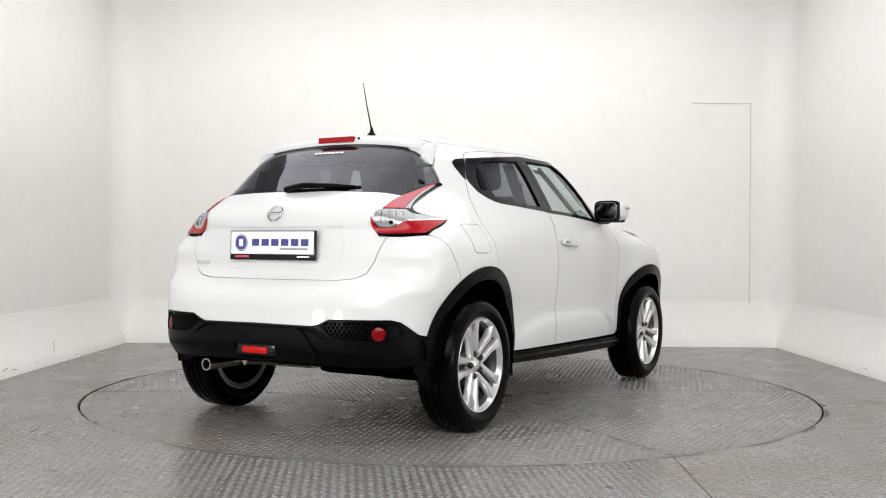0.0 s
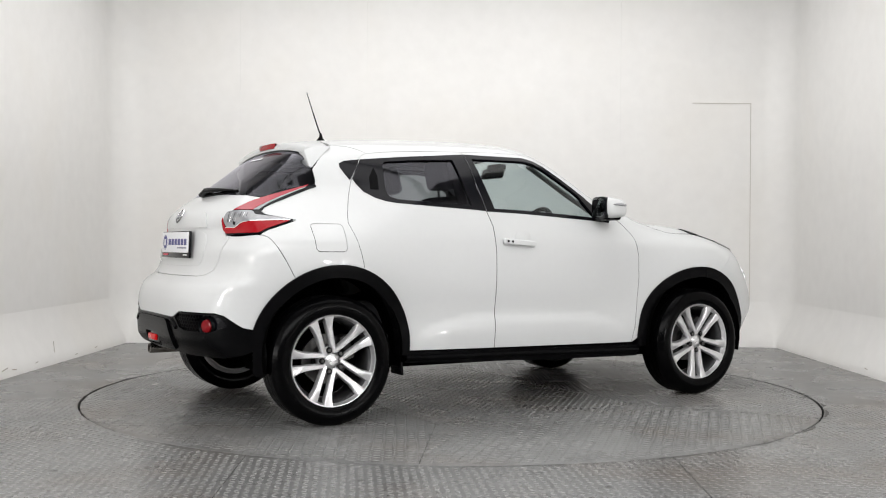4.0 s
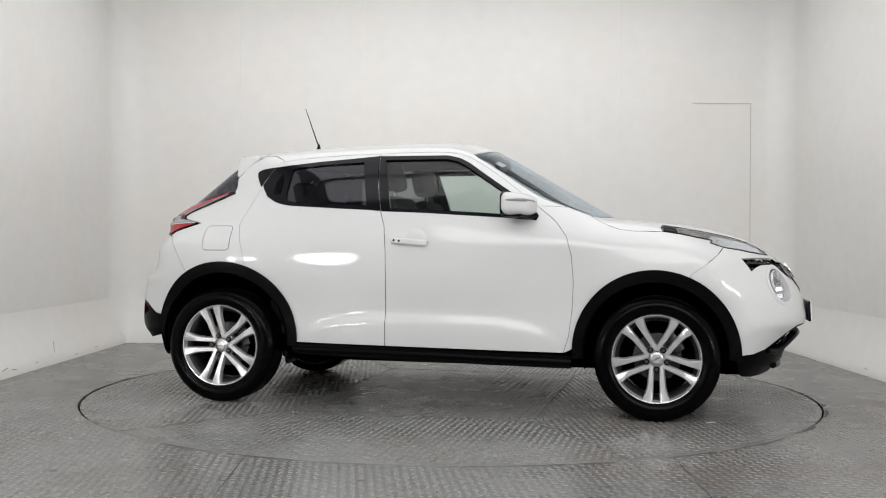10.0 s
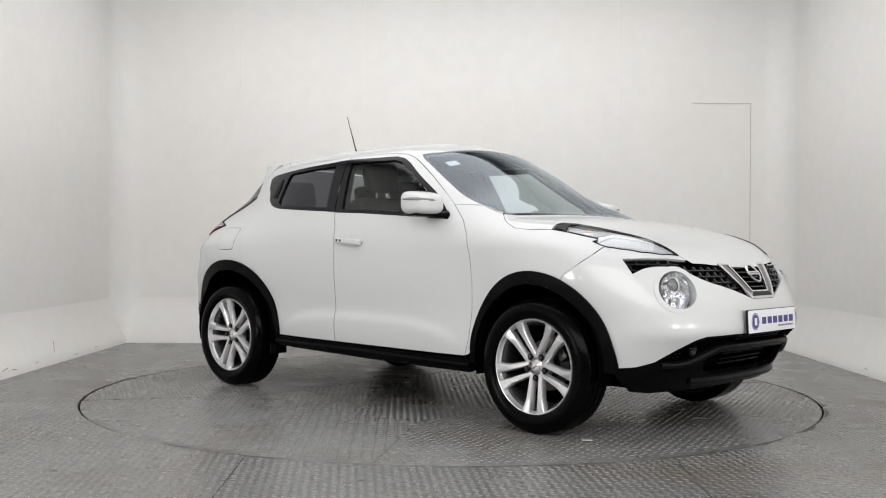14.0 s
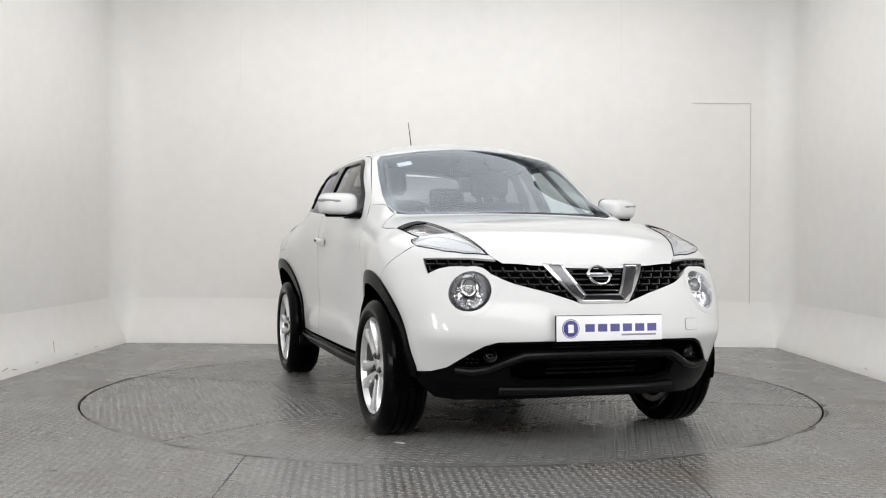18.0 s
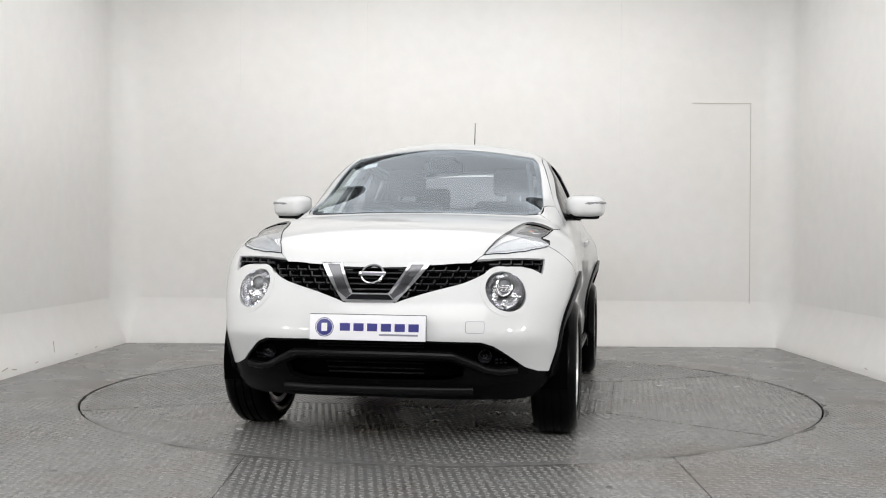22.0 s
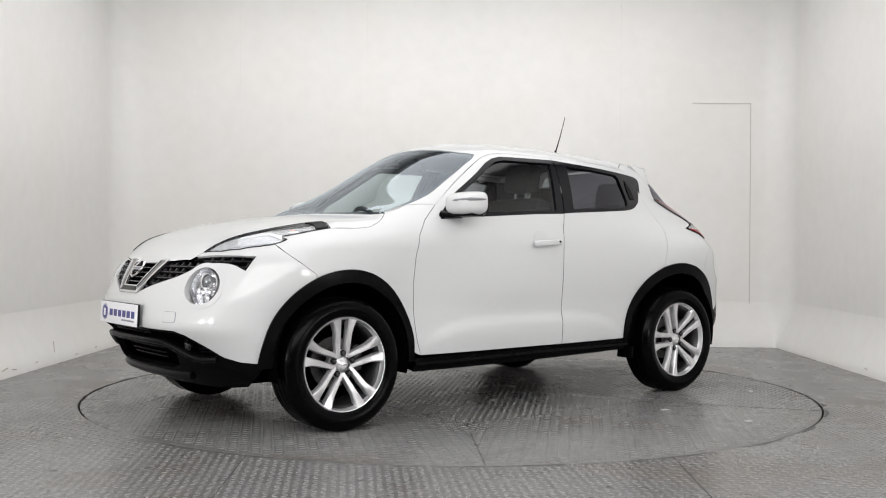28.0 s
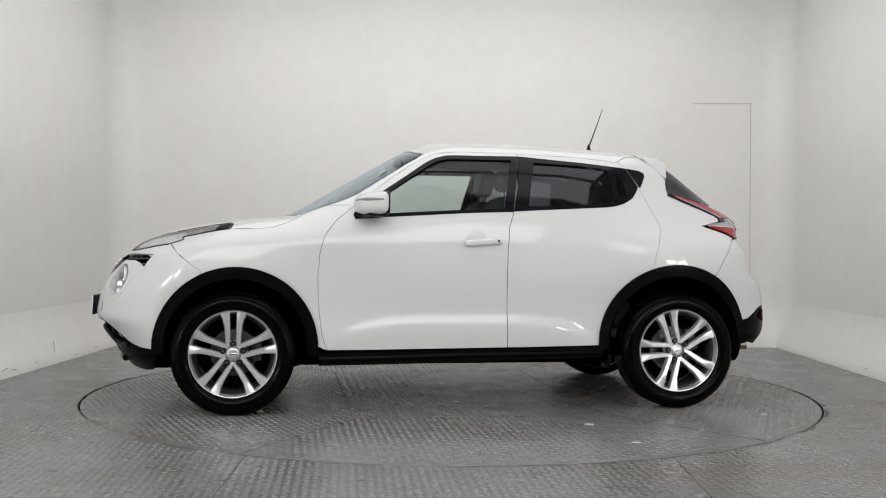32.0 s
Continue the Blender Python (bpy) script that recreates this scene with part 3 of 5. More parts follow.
for y, z, ln, rot in ((.42, .06, .10, 8), (.55, .045, .07, -6), (.95, .05, .05, 4), (1.35, .10, .16, 62), (1.72, .03, .05, 3), (2.2, .04, .06, 5)):
    for s in (-1, 1) if y < 1 else (-1,):
        x = s * (HALF - RUN * (1 - max(0, z - .03) / (FOOT - .03)) ** 1.4 - .002)
        bm = box(bmesh.new(), (.002, ln, .006), (0, 0, 0), .0008, (0, 0, 0), 1)
        ob = tagged(part("wall_mark", bm, CRACK), "short scratch in the white wall paint", "scratch", kind="structure")
        ob.matrix_basis = pose(x, y, z, rot, s * 20, 0)
# ---- the car ----
car = tagged(new("car"), "white compact crossover car with black arches and tinted rear windows", "car")
ARCH_F, ARCH_R = (1.25, .362), (-1.245, .383)
RA = .432


def arc(c, r, a0, a1, n=14):
    return [(c[0] + r * math.cos(radians(a)), c[1] + r * math.sin(radians(a))) for a in np.linspace(a0, a1, n)]


def rev(p):
    return list(p)[::-1]


B_GAP = [(-.357, 1.470), (-.345, 1.38), (-.325, 1.25), (-.298, 1.12), (-.270, 1.04), (-.257, .90), (-.254, .70), (-.258, .50), (-.260, .355)]
F_GAP = [(.757, .345), (.786, .44), (.803, .58), (.810, .735), (.799, .88), (.770, .985), (.705, 1.07), (.60, 1.155)]
TOP_LINE = [(.60, 1.155), (.50, 1.232), (.38, 1.322), (.26, 1.402), (.19, 1.442), (.12, 1.466), (.02, 1.477), (-.15, 1.478), (-.357, 1.470)]
R_GAP = [(-.965, 1.432), (-.990, 1.424), (-1.013, 1.407), (-1.038, 1.356), (-1.083, 1.282), (-1.121, 1.182), (-1.158, 1.075), (-1.165, 1.045), (-1.150, .995), (-1.12, .89), (-1.095, .787)]
REAR_TOP = [(-.357, 1.470), (-.50, 1.467), (-.72, 1.456), (-.87, 1.444), (-.965, 1.432)]
ARC_DOOR = arc(ARCH_R, RA - .02, 66, -3, 12)
ARC_FEND = arc(ARCH_F, RA - .02, 177, 60, 14)
FRONT_DOOR = F_GAP + TOP_LINE[1:] + B_GAP[1:]
REAR_DOOR = B_GAP[::-1] + REAR_TOP[1:] + R_GAP[1:] + ARC_DOOR
# the dark band of side windows, and its share in each door
BAND_F = [(-.343, 1.452), (.06, 1.451), (.13, 1.438), (.19, 1.408), (.30, 1.332), (.455, 1.228), (.55, 1.145), (.605, 1.088), (.60, 1.074), (.45, 1.086), (-.06, 1.116), (-.293, 1.127), (-.325, 1.27)]
BAND_R = [(-.350, 1.452), (-.332, 1.27), (-.300, 1.129), (-.38, 1.132), (-.62, 1.144), (-.86, 1.158), (-.915, 1.166), (-.97, 1.182), (-1.030, 1.215), (-1.066, 1.262), (-1.074, 1.282), (-1.030, 1.354), (-1.006, 1.392), (-.72, 1.424), (-.55, 1.438)]
BAND_Q = [(-1.028, 1.389), (-1.048, 1.354), (-1.090, 1.288), (-1.102, 1.308), (-1.125, 1.350), (-1.124, 1.365), (-1.098, 1.378)]
GLASS_F = [(-.312, 1.430), (.055, 1.432), (.12, 1.418), (.18, 1.386), (.29, 1.312), (.40, 1.238), (.49, 1.118), (.485, 1.104), (.30, 1.116), (-.06, 1.136), (-.242, 1.142)]
GLASS_R = [(-.445, 1.418), (-.387, 1.156), (-.60, 1.164), (-.84, 1.178), (-.892, 1.192), (-.905, 1.225), (-.893, 1.372), (-.875, 1.388), (-.70, 1.404)]
FRAME_F = [(-.352, 1.455), (.06, 1.454)] + BAND_F[2:-2] + [(-.296, 1.124), (-.324, 1.26), (-.341, 1.37)]
FRAME_R = [(-.358, 1.455), (-.348, 1.37), (-.331, 1.26), (-.303, 1.126)] + BAND_R[3:-4] + [(-1.080, 1.281), (-1.036, 1.356), (-1.012, 1.396)] + BAND_R[-2:]
QUARTER = R_GAP + arc(ARCH_R, RA - .02, 66, 122, 9) + [(-1.50, .80), (-1.521, .838), (-1.545, .88), (-1.572, .925), (-1.588, .950), (-1.60, .968), (-1.614, .976), (-1.628, .981), (-1.588, 1.004), (-1.502, 1.032), (-1.440, 1.0525), (-1.438, 1.058), (-1.49, 1.068), (-1.572, 1.085), (-1.585, 1.099), (-1.562, 1.120), (-1.50, 1.149),
                                                      (-1.40, 1.189), (-1.31, 1.225), (-1.280, 1.241), (-1.270, 1.275), (-1.274, 1.335), (-1.222, 1.40), (-1.14, 1.476), (-1.05, 1.47), (-.985, 1.445)]
FUEL = [tuple(p) for p in rounded([(-1.372, .893), (-1.378, 1.040), (-1.199, 1.040), (-1.199, .893)], .028, 6)]
HOOD_REAR = [("t", .893, .648), ("t", .915, .672), ("t", .942, .697), ("t", .985, .729), ("t", 1.06, .764), ("t", 1.15, .770), ("t", 1.285, .748)]
LAMP_TOP = [("t", 1.285, .748), ("t", 1.272, .690), ("t", 1.278, .642), ("t", 1.335, .606), ("t", 1.45, .580), ("t", 1.58, .560), ("t", 1.665, .538), ("t", 1.76, .510), ("t", 1.845, .475)]
HOOD_SIDE = HOOD_REAR + LAMP_TOP[1:] + [("t", 1.872, .452), ("t", 1.895, .428)]
LAMP_BACK = [("t", 1.285, .748), ("t", 1.38, .742), ("t", 1.465, .730), ("t", 1.535, .712), ("t", 1.543, .722), ("t", 1.530, .750)]
LAMP_LOW = [("t", 1.530, .750), ("t", 1.575, .754), ("t", 1.615, .748), ("t", 1.67, .716), ("t", 1.74, .655), ("t", 1.80, .575), ("t", 1.845, .475)]
FENDER = F_GAP + [(.69, 1.155)]
SCREEN_EDGE = [("t", .19, .545), ("t", .24, .580), ("t", .40, .612), ("t", .60, .640), ("t", .76, .656), ("t", .83, .655), ("t", .878, .636)]
SEAM_LOW = [("s", 1.605, .938), ("s", 1.567, .885), ("s", 1.50, .830), ("s", 1.435, .784)]
RANGE = (1, -1)


for s in RANGE:
    door = panel("front_door", "s", FRONT_DOOR, PAINT, car, holes=[BAND_F], side=s)
    panel("window_frame", "s", FRAME_F, GLOSS, door, holes=[GLASS_F], side=s, lift=.0015, gap=0, depth=.02, label="gloss black window surround")
    panel("window", "s", shrink(GLASS_F, -.006), GLASS, door, side=s, lift=-.009, gap=0, depth=.004, label="lightly tinted side window", res=.05)
    door2 = panel("rear_door", "s", REAR_DOOR, PAINT, car, holes=[BAND_R], side=s)
    panel("window_frame", "s", FRAME_R, GLOSS, door2, holes=[GLASS_R], side=s, lift=.0015, gap=0, depth=.02, label="gloss black window surround")
    panel("window", "s", shrink(GLASS_R, -.006), PRIVACY, door2, side=s, lift=-.009, gap=0, depth=.004, label="dark tinted rear side window", res=.05)
    panel("door_handle", "s", [(-.945, 1.230), (-.990, 1.232), (-.982, 1.30), (-.950, 1.352), (-.938, 1.30)], PLASTIC, door2, side=s, lift=.006, gap=0, depth=.012, label="black hidden handle in the window surround")
    quarter = panel("rear_quarter", "s", QUARTER, PAINT, car, holes=[BAND_Q, FUEL] if s < 0 else [BAND_Q], side=s, gap=.0005, rim=PAINT)
    panel("quarter_trim", "s", shrink(BAND_Q, -.007), GLOSS, quarter, side=s, lift=.0015, gap=0, label="gloss black trim triangle")
    if s < 0:
        panel("fuel_flap", "s", FUEL, PAINT, quarter, side=s, gap=.003)
    fender = FENDER + [("s", .76, 1.148)] + HOOD_REAR + LAMP_BACK[1:] + LAMP_LOW[1:2] + SEAM_LOW + rev(arc(ARCH_F, RA - .02, 177, 64, 14))
    panel("front_wing", "s", fender, PAINT, car, side=s, gap=.0008, res=.025)
    for c, a0, a1 in ((ARCH_F, -4, 186), (ARCH_R, -6, 168)):
        ring = arc(c, RA + .014, a0, a1, 40) + arc(c, RA - .050, a1, a0, 40)
        panel("arch_trim", "s", ring, PLASTIC, car, side=s, lift=.014, gap=0, depth=.06, label="black plastic wheel arch trim", res=.025)

# roof with its pillars, screens, bonnet
line = [("s", x, z) for x, z in TOP_LINE] + [("s", x, z) for x, z in REAR_TOP[1:]] + [("s", -.985, 1.447), ("s", -1.05, 1.473), ("s", -1.13, 1.477)]
half = flat("t", [("t", .890, .650), ("s", .76, 1.150), ("s", .69, 1.157)] + line)
edge = flat("t", SCREEN_EDGE)
tail_line = [(-1.125, .45), (-1.13, .2)]
left = list(map(tuple, half)) + tail_line
head = [(.255, 0), (.25, .2), (.225, .42)]
roof_half = head + list(map(tuple, edge)) + left
outline = roof_half + [(u, -v) for u, v in roof_half[::-1] if v > 0]
roof = panel("roof", "t", outline, PAINT, car, res=.035, gap=.0004, rim=PAINT)
ws = head + list(map(tuple, edge)) + [(.915, .58), (.952, .42), (.978, .2), (.987, 0)]
panel("windscreen", "t", ws + [(u, -v) for u, v in ws[::-1] if v > 0], SCREEN, car, lift=-.004, depth=.006, res=.05, label="clear windscreen, gloss tinted blue for the mirrored ceiling")
inner = shrink(np.array(ws + [(u, -v) for u, v in ws[::-1] if v > 0]), .028)
panel("screen_border", "t", ws + [(u, -v) for u, v in ws[::-1] if v > 0], GLOSS, car, holes=[inner], lift=-.007, depth=.004, res=.04, label="black border of the windscreen")
hood_half = [(1.950, 0), (1.945, .15), (1.925, .30)] + [tuple(p) for p in flat("t", HOOD_SIDE)[::-1]] + [(.932, .58), (.967, .42), (.992, .2), (1.001, 0)]
panel("bonnet", "t", hood_half + [(u, -v) for u, v in hood_half[::-1] if v > 0], PAINT, car, res=.03, gap=.0012)

# ---- nose ----
def full(kind, half_pts):
    """Half an outline (middle to side and back to the middle) made whole by its mirror image."""
    h = [tuple(p) for p in flat(kind, half_pts)]
    return h + [(-u, v) for u, v in h[::-1] if abs(u) > 1e-6]


GRILLE_LOW = [("y", .736, .802), ("y", .690, .826), ("y", .650, .836), ("y", .60, .838), ("y", .545, .832), ("y", .495, .808), ("y", .44, .778), ("y", .40, .762), ("y", .25, .722), ("y", .15, .690), ("y", .115, .676)]
GRILLE_HALF = [("y", .0, .849), ("y", .22, .852), ("y", .42, .866), ("y", .56, .876), ("y", .65, .876), ("y", .742, .873)] + GRILLE_LOW + [("y", .0, .676)]
grille_flat = full("f", GRILLE_HALF)
HEAD_C, HEAD_R = (.588, .728), .096
hc = flat("f", [("y", *HEAD_C)])[0]
head_hole = [(hc[0] + HEAD_R * .99 * math.cos(a), hc[1] + HEAD_R * math.sin(a)) for a in np.linspace(0, 2 * math.pi, 29)[:-1]]
head_hole_r = [(-u, v) for u, v in head_hole]
lamp_low = LAMP_LOW[::-1][:-2]
BUMP_LOW = [("s", 1.66, .352), ("y", .72, .362), ("y", .665, .385), ("y", .59, .452), ("y", .54, .490), ("y", .49, .508), ("y", .27, .514), ("y", 0, .515)]
bump_half = [("y", 0, .852), ("y", .22, .855), ("t", 1.895, .428), ("t", 1.872, .452)] + lamp_low + SEAM_LOW + [("s", x, z) for x, z in rev(arc(ARCH_F, RA - .02, 0, 63, 12))] + BUMP_LOW
bumper = panel("front_bumper", "f", full("f", bump_half), PAINT, car, holes=[grille_flat, head_hole, head_hole_r], res=.03, gap=.0005, rim=PAINT)
low_half = [("y", 0, .513), ("y", .27, .512), ("y", .49, .506), ("y", .54, .488), ("y", .59, .450), ("y", .665, .383), ("y", .72, .360), ("s", 1.66, .350), ("s", 1.68, .30), ("s", 1.70, .235), ("y", .60, .225), ("y", .40, .232), ("y", 0, .238)]
low_full = full("f", low_half)
slot = full("f", [("y", 0, .507), ("y", .27, .505), ("y", .485, .497), ("y", .54, .476), ("y", .60, .432), ("y", .645, .388), ("y", .56, .376), ("y", .50, .388), ("y", .42, .428), ("y", .36, .455), ("y", 0, .458)])
mouth = full("f", [("y", 0, .424), ("y", .35, .421), ("y", .415, .392), ("y", .40, .335), ("y", .33, .312), ("y", 0, .306)])
lower = panel("lower_bumper", "f", low_full, PLASTIC, car, holes=[slot, mouth], label="black plastic lower bumper", res=.025, depth=.03)
panel("intake_back", "f", shrink(np.array(slot), -.008), DARK, lower, lift=-.035, gap=0, depth=.002, res=.05)
panel("intake_back", "f", shrink(np.array(mouth), -.008), DARK, lower, lift=-.06, gap=0, depth=.002, res=.05)


def skin_bar(kind, pts, radius, lift, material, name, parent, label="", squash=1.0, sides=8, n=None):
    q = flat(kind, pts)
    q = resample(q, .025, closed=False) if n is None else q
    q = np.concatenate([q, flat(kind, pts)[-1:]])
    p = on_skin(kind, q)
    nn = skin_normals(p)
    r = radius if not callable(radius) else [radius(t) for t in np.linspace(0, 1, len(p))]
    return part(name, tube([Vector(a) for a in p + nn * lift], r, sides, squash=squash), material, parent, label)


chin = [("y", .63, .372), ("y", .56, .366), ("y", .50, .378), ("y", .42, .418), ("y", .36, .445), ("y", .25, .449), ("y", 0, .450)]
chin_full = [tuple(p) for p in flat("f", chin)]
chin_full = chin_full + [(-u, v) for u, v in chin_full[::-1][1:]]
skin_bar("f", chin_full, .017, -.002, SOFTPLASTIC, "chin_bar", lower, "black bar across the lower intake", 1.0, 10)
skin_bar("f", [(a, .280) for a in np.linspace(-.46, .46, 9)], .020, .0, SOFTPLASTIC, "lip", lower, "black lower lip", 1.1, 10)
for k in range(7):
    z = .494 - .013 * k if k < 3 else .404 - .024 * (k - 3)
    skin_bar("f", [(-.23, z), (0, z), (.23, z)], .0035, -.026 if k < 3 else -.050, SOFTPLASTIC, "intake_slat", lower)
for s in RANGE:
    p, n = skin_point("f", "y", (.505, .433), -.016, s)
    fog = part("fog_lamp", lathe([(.0, .012), (.016, .010), (.026, .0), (.029, -.012), (.029, -.03)], 20, "z"), LENS, lower, "round fog lamp")
    fog.matrix_basis = facing(p, (n * .5 + Vector((1, 0, 0))).normalized())
    ob = part("reflector", lathe([(.001, -.030), (.015, -.024), (.026, -.006), (.032, 0)], 20, "z"), GLOSS, fog)
    for k in range(6):
        q, m = skin_point("f", "y", (.555 + .020 * (k % 3), .412 - .018 * (k // 3)), -.026, s)
        bm = box(bmesh.new(), (.016, .012, .004), (0, 0, 0), .003)
        ob = part("mesh_cell", bm, GLOSS, lower)
        ob.matrix_basis = facing(q, m)

# grille: dark backing and rows of raised bars
grille = panel("grille", "f", shrink(np.array(grille_flat), -.004), DARK, car, lift=-.035, gap=0, depth=.002, label="black mesh grille", res=.04)
gl = np.array(grille_flat)
GRILLE_CELL = None
for row in range(7):
    z = .862 - row * .029
    for k in range(-14, 15):
        a = (k + (.5 if row % 2 else 0)) * .056
        test = np.array([[a - .015, z - .006], [a + .015, z - .006], [a, z + .008]])
        if not inside_poly(test, gl).all() or (abs(a) < .155 - (.872 - z) * .42 and z > .70):
            continue
        p = on_skin("f", [(a, z)])
        n = skin_normals(p)
        lean = 22 if a > 0 else -22
        if GRILLE_CELL is not None:
            ob = link("grille_bar", GRILLE_CELL, grille)
        else:
            bm = bmesh.new()
            for (x0, y0, x1, y1) in ((-.026, -.010, .018, -.010), (.018, -.010, .025, .012)):
                d = Vector((x1 - x0, y1 - y0, 0))
                box(bm, (d.length + .003, .0062, .016), ((x0 + x1) / 2, (y0 + y1) / 2, 0), .001, (0, 0, math.degrees(math.atan2(d.y, d.x))), 1)
            ob = part("grille_bar", bm, BARS, grille)
            GRILLE_CELL = ob.data
        ob.matrix_basis = facing(Vector(p[0] - n[0] * .018), n[0]) @ pose(0, 0, 0, 0, 0, 0) @ Matrix.Diagonal((1 if a > 0 else -1, 1, 1, 1))
# chrome V and badge
for s in RANGE:
    strip = [("y", .246, .845), ("y", .158, .844), ("y", .084, .716), ("y", .116, .680)]
    arm = panel("grille_arm", "f", strip, DARKCHROME, grille, side=s, lift=.003, gap=0, depth=.03, label="chrome arm of the V, coloured dark for its reflections, with bright edges", res=.02)
    panel("chrome_edge", "f", [("y", .252, .847), ("y", .228, .846), ("y", .190, .790), ("y", .148, .722), ("y", .108, .694), ("y", .118, .677)], CHROME, arm, side=s, lift=.0055, gap=0, depth=.012, label="bright chrome edge", res=.015)
    panel("chrome_edge", "f", [("y", .168, .846), ("y", .156, .846), ("y", .080, .714), ("y", .093, .714)], CHROME, arm, side=s, lift=.0055, gap=0, depth=.012, label="bright chrome edge", res=.015)
    panel("chrome_edge", "f", [("y", .250, .848), ("y", .157, .848), ("y", .157, .8415), ("y", .246, .8415)], CHROME, arm, side=s, lift=.0052, gap=0, depth=.012, label="bright chrome edge", res=.015)
base_half = [("y", 0, .715), ("y", .084, .715), ("y", .117, .681), ("y", .108, .677), ("y", 0, .677)]
panel("chrome_base", "f", full("f", base_half), CHROME, grille, lift=.007, gap=0, depth=.03, label="chrome foot of the V", res=.025)
panel("base_inlay", "f", full("f", [("y", 0, .708), ("y", .084, .708), ("y", .106, .688), ("y", 0, .688)]), GLOSS, grille, lift=.0095, gap=0, depth=.003, res=.025)
for z in (.738, .762, .786, .810, .832):
    w = .082 + (z - .716) * .50
    skin_bar("f", [("y", -w, z), ("y", 0, z), ("y", w, z)], .0042, -.008, BARS, "grille_slat", grille)


def ring_badge(parent, at, normal, r):
    m = facing(at, normal)
    ring = part("badge", lathe([(r * .80, 0), (r * .83, .006), (r * .95, .007), (r, 0), (r * .95, -.006), (r * .83, -.006)], 36, "z", close=True), CHROME, parent, "round chrome badge")
    ring.matrix_basis = m
    bm = box(bmesh.new(), (r * 2.25, r * .40, .010), (0, 0, .002), .003)
    part("bar", bm, CHROME, ring)
    bm = box(bmesh.new(), (r * 1.7, r * .16, .002), (0, 0, .0075))
    part("lettering_bar", bm, GREYPRINT, ring)
    return ring


p, n = skin_point("f", 0.0, .788, .020)
ring_badge(grille, p, n, .055)

# round headlamps
for s in RANGE:
    p, n = skin_point("f", hc[0], hc[1], 0, s)
    way = (n + Vector((.9, 0, -.05))).normalized()
    m = facing(p - n * .010, way)
    lamp = tagged(new("headlamp"))
    lamp.parent = car
    lamp["label"] = "round clear headlamp with chrome reflector"
    lamp.matrix_basis = m @ Matrix.Diagonal((1.08, 1.08, 1.0, 1))
    ring_o = [(hc[0] + .112 * math.cos(a), hc[1] + .110 * math.sin(a)) for a in np.linspace(0, 2 * math.pi, 41)[:-1]]
    ring_i = [(hc[0] + .090 * math.cos(a), hc[1] + .088 * math.sin(a)) for a in np.linspace(0, 2 * math.pi, 41)[:-1]]
    panel("headlamp_surround", "f", ring_o, PAINT, bumper, holes=[ring_i], side=s, lift=.0025, gap=0, depth=.06, res=.012, rim=PAINT)
    part("reflector", lathe([(.084, -.004), (.080, -.03), (.06, -.06), (.03, -.075), (.001, -.078)], 40, "z"), REFLECTOR, lamp)
    part("lens", lathe([(.001, .024), (.03, .022), (.055, .015), (.075, .005), (.085, -.006)], 40, "z"), LENS, lamp)
    part("projector", lathe([(.001, .0), (.014, -.003), (.026, -.012), (.030, -.02), (.034, -.022), (.036, -.06)], 28, "z", at=(-.002, .030, -.004)), [LAMPDARK], lamp, "dark projector lens")
    part("projector_ring", lathe([(.030, -.012), (.035, -.010), (.038, -.018), (.038, -.05)], 28, "z", at=(-.002, .030, -.004)), CHROME, lamp)
    for (x, y, r, h) in ((.038, -.012, .016, -.030), (-.042, -.014, .015, -.032), (0.0, -.046, .020, -.034)):
        part("bulb_cup", lathe([(r, h), (r * .8, h - .012), (.002, h - .02)], 18, "z", at=(x, y, 0)), CHROME, lamp)
    # boomerang lamp on top of the wing
    up = [(u, v) for u, v in flat("t", LAMP_TOP + LAMP_LOW[::-1][1:] + LAMP_BACK[::-1][1:-1])]
    top = panel("position_lamp", "t", up, LENS, car, side=s, lift=.003, gap=.002, depth=.02, label="clear boomerang lamp on the wing", res=.025)
    panel("lamp_base", "t", up, DRL, top, side=s, lift=-.009, gap=.003, depth=.004)
    panel("lamp_border", "t", up, GLOSS, top, holes=[shrink(np.array(up), .0022)], side=s, lift=.0045, gap=.001, depth=.006)
    lower_arm = [("t", 1.60, .735), ("t", 1.66, .700), ("t", 1.73, .640), ("t", 1.785, .565), ("t", 1.815, .505), ("t", 1.74, .560), ("t", 1.66, .612), ("t", 1.585, .650), ("t", 1.575, .70)]
    panel("light_guide", "t", lower_arm, LAMPGREY, top, side=s, lift=-.005, gap=0, depth=.004, label="ribbed clear strip along the lower edge")
    panel("light_guide", "t", [("t", 1.555, .742), ("t", 1.565, .69), ("t", 1.58, .642), ("t", 1.66, .600), ("t", 1.80, .508), ("t", 1.65, .588), ("t", 1.56, .630), ("t", 1.545, .69)], DRL, top, side=s, lift=-.002, gap=0, depth=.006, label="white light strip")
    panel("upper_bowl", "t", [("t", 1.31, .735), ("t", 1.30, .69), ("t", 1.31, .65), ("t", 1.37, .625), ("t", 1.46, .605), ("t", 1.545, .595), ("t", 1.53, .66), ("t", 1.50, .705), ("t", 1.42, .725)], LAMPDARK, top, side=s, lift=-.006, gap=0, depth=.003, label="silver bowl of the indicator")
    # A black plate over the lens draws the shade of the deep rear recess.
    panel("dark_cap", "t", [("t", 1.295, .740), ("t", 1.284, .69), ("t", 1.290, .650), ("t", 1.312, .634), ("t", 1.360, .618), ("t", 1.345, .67), ("t", 1.362, .736)], PLASTIC, top, side=s, lift=.0065, gap=0, depth=.008, label="black cap in place of the shaded recess at the lamp rear")
    p, n = skin_point("t", 1.45, .655, -.014, s)
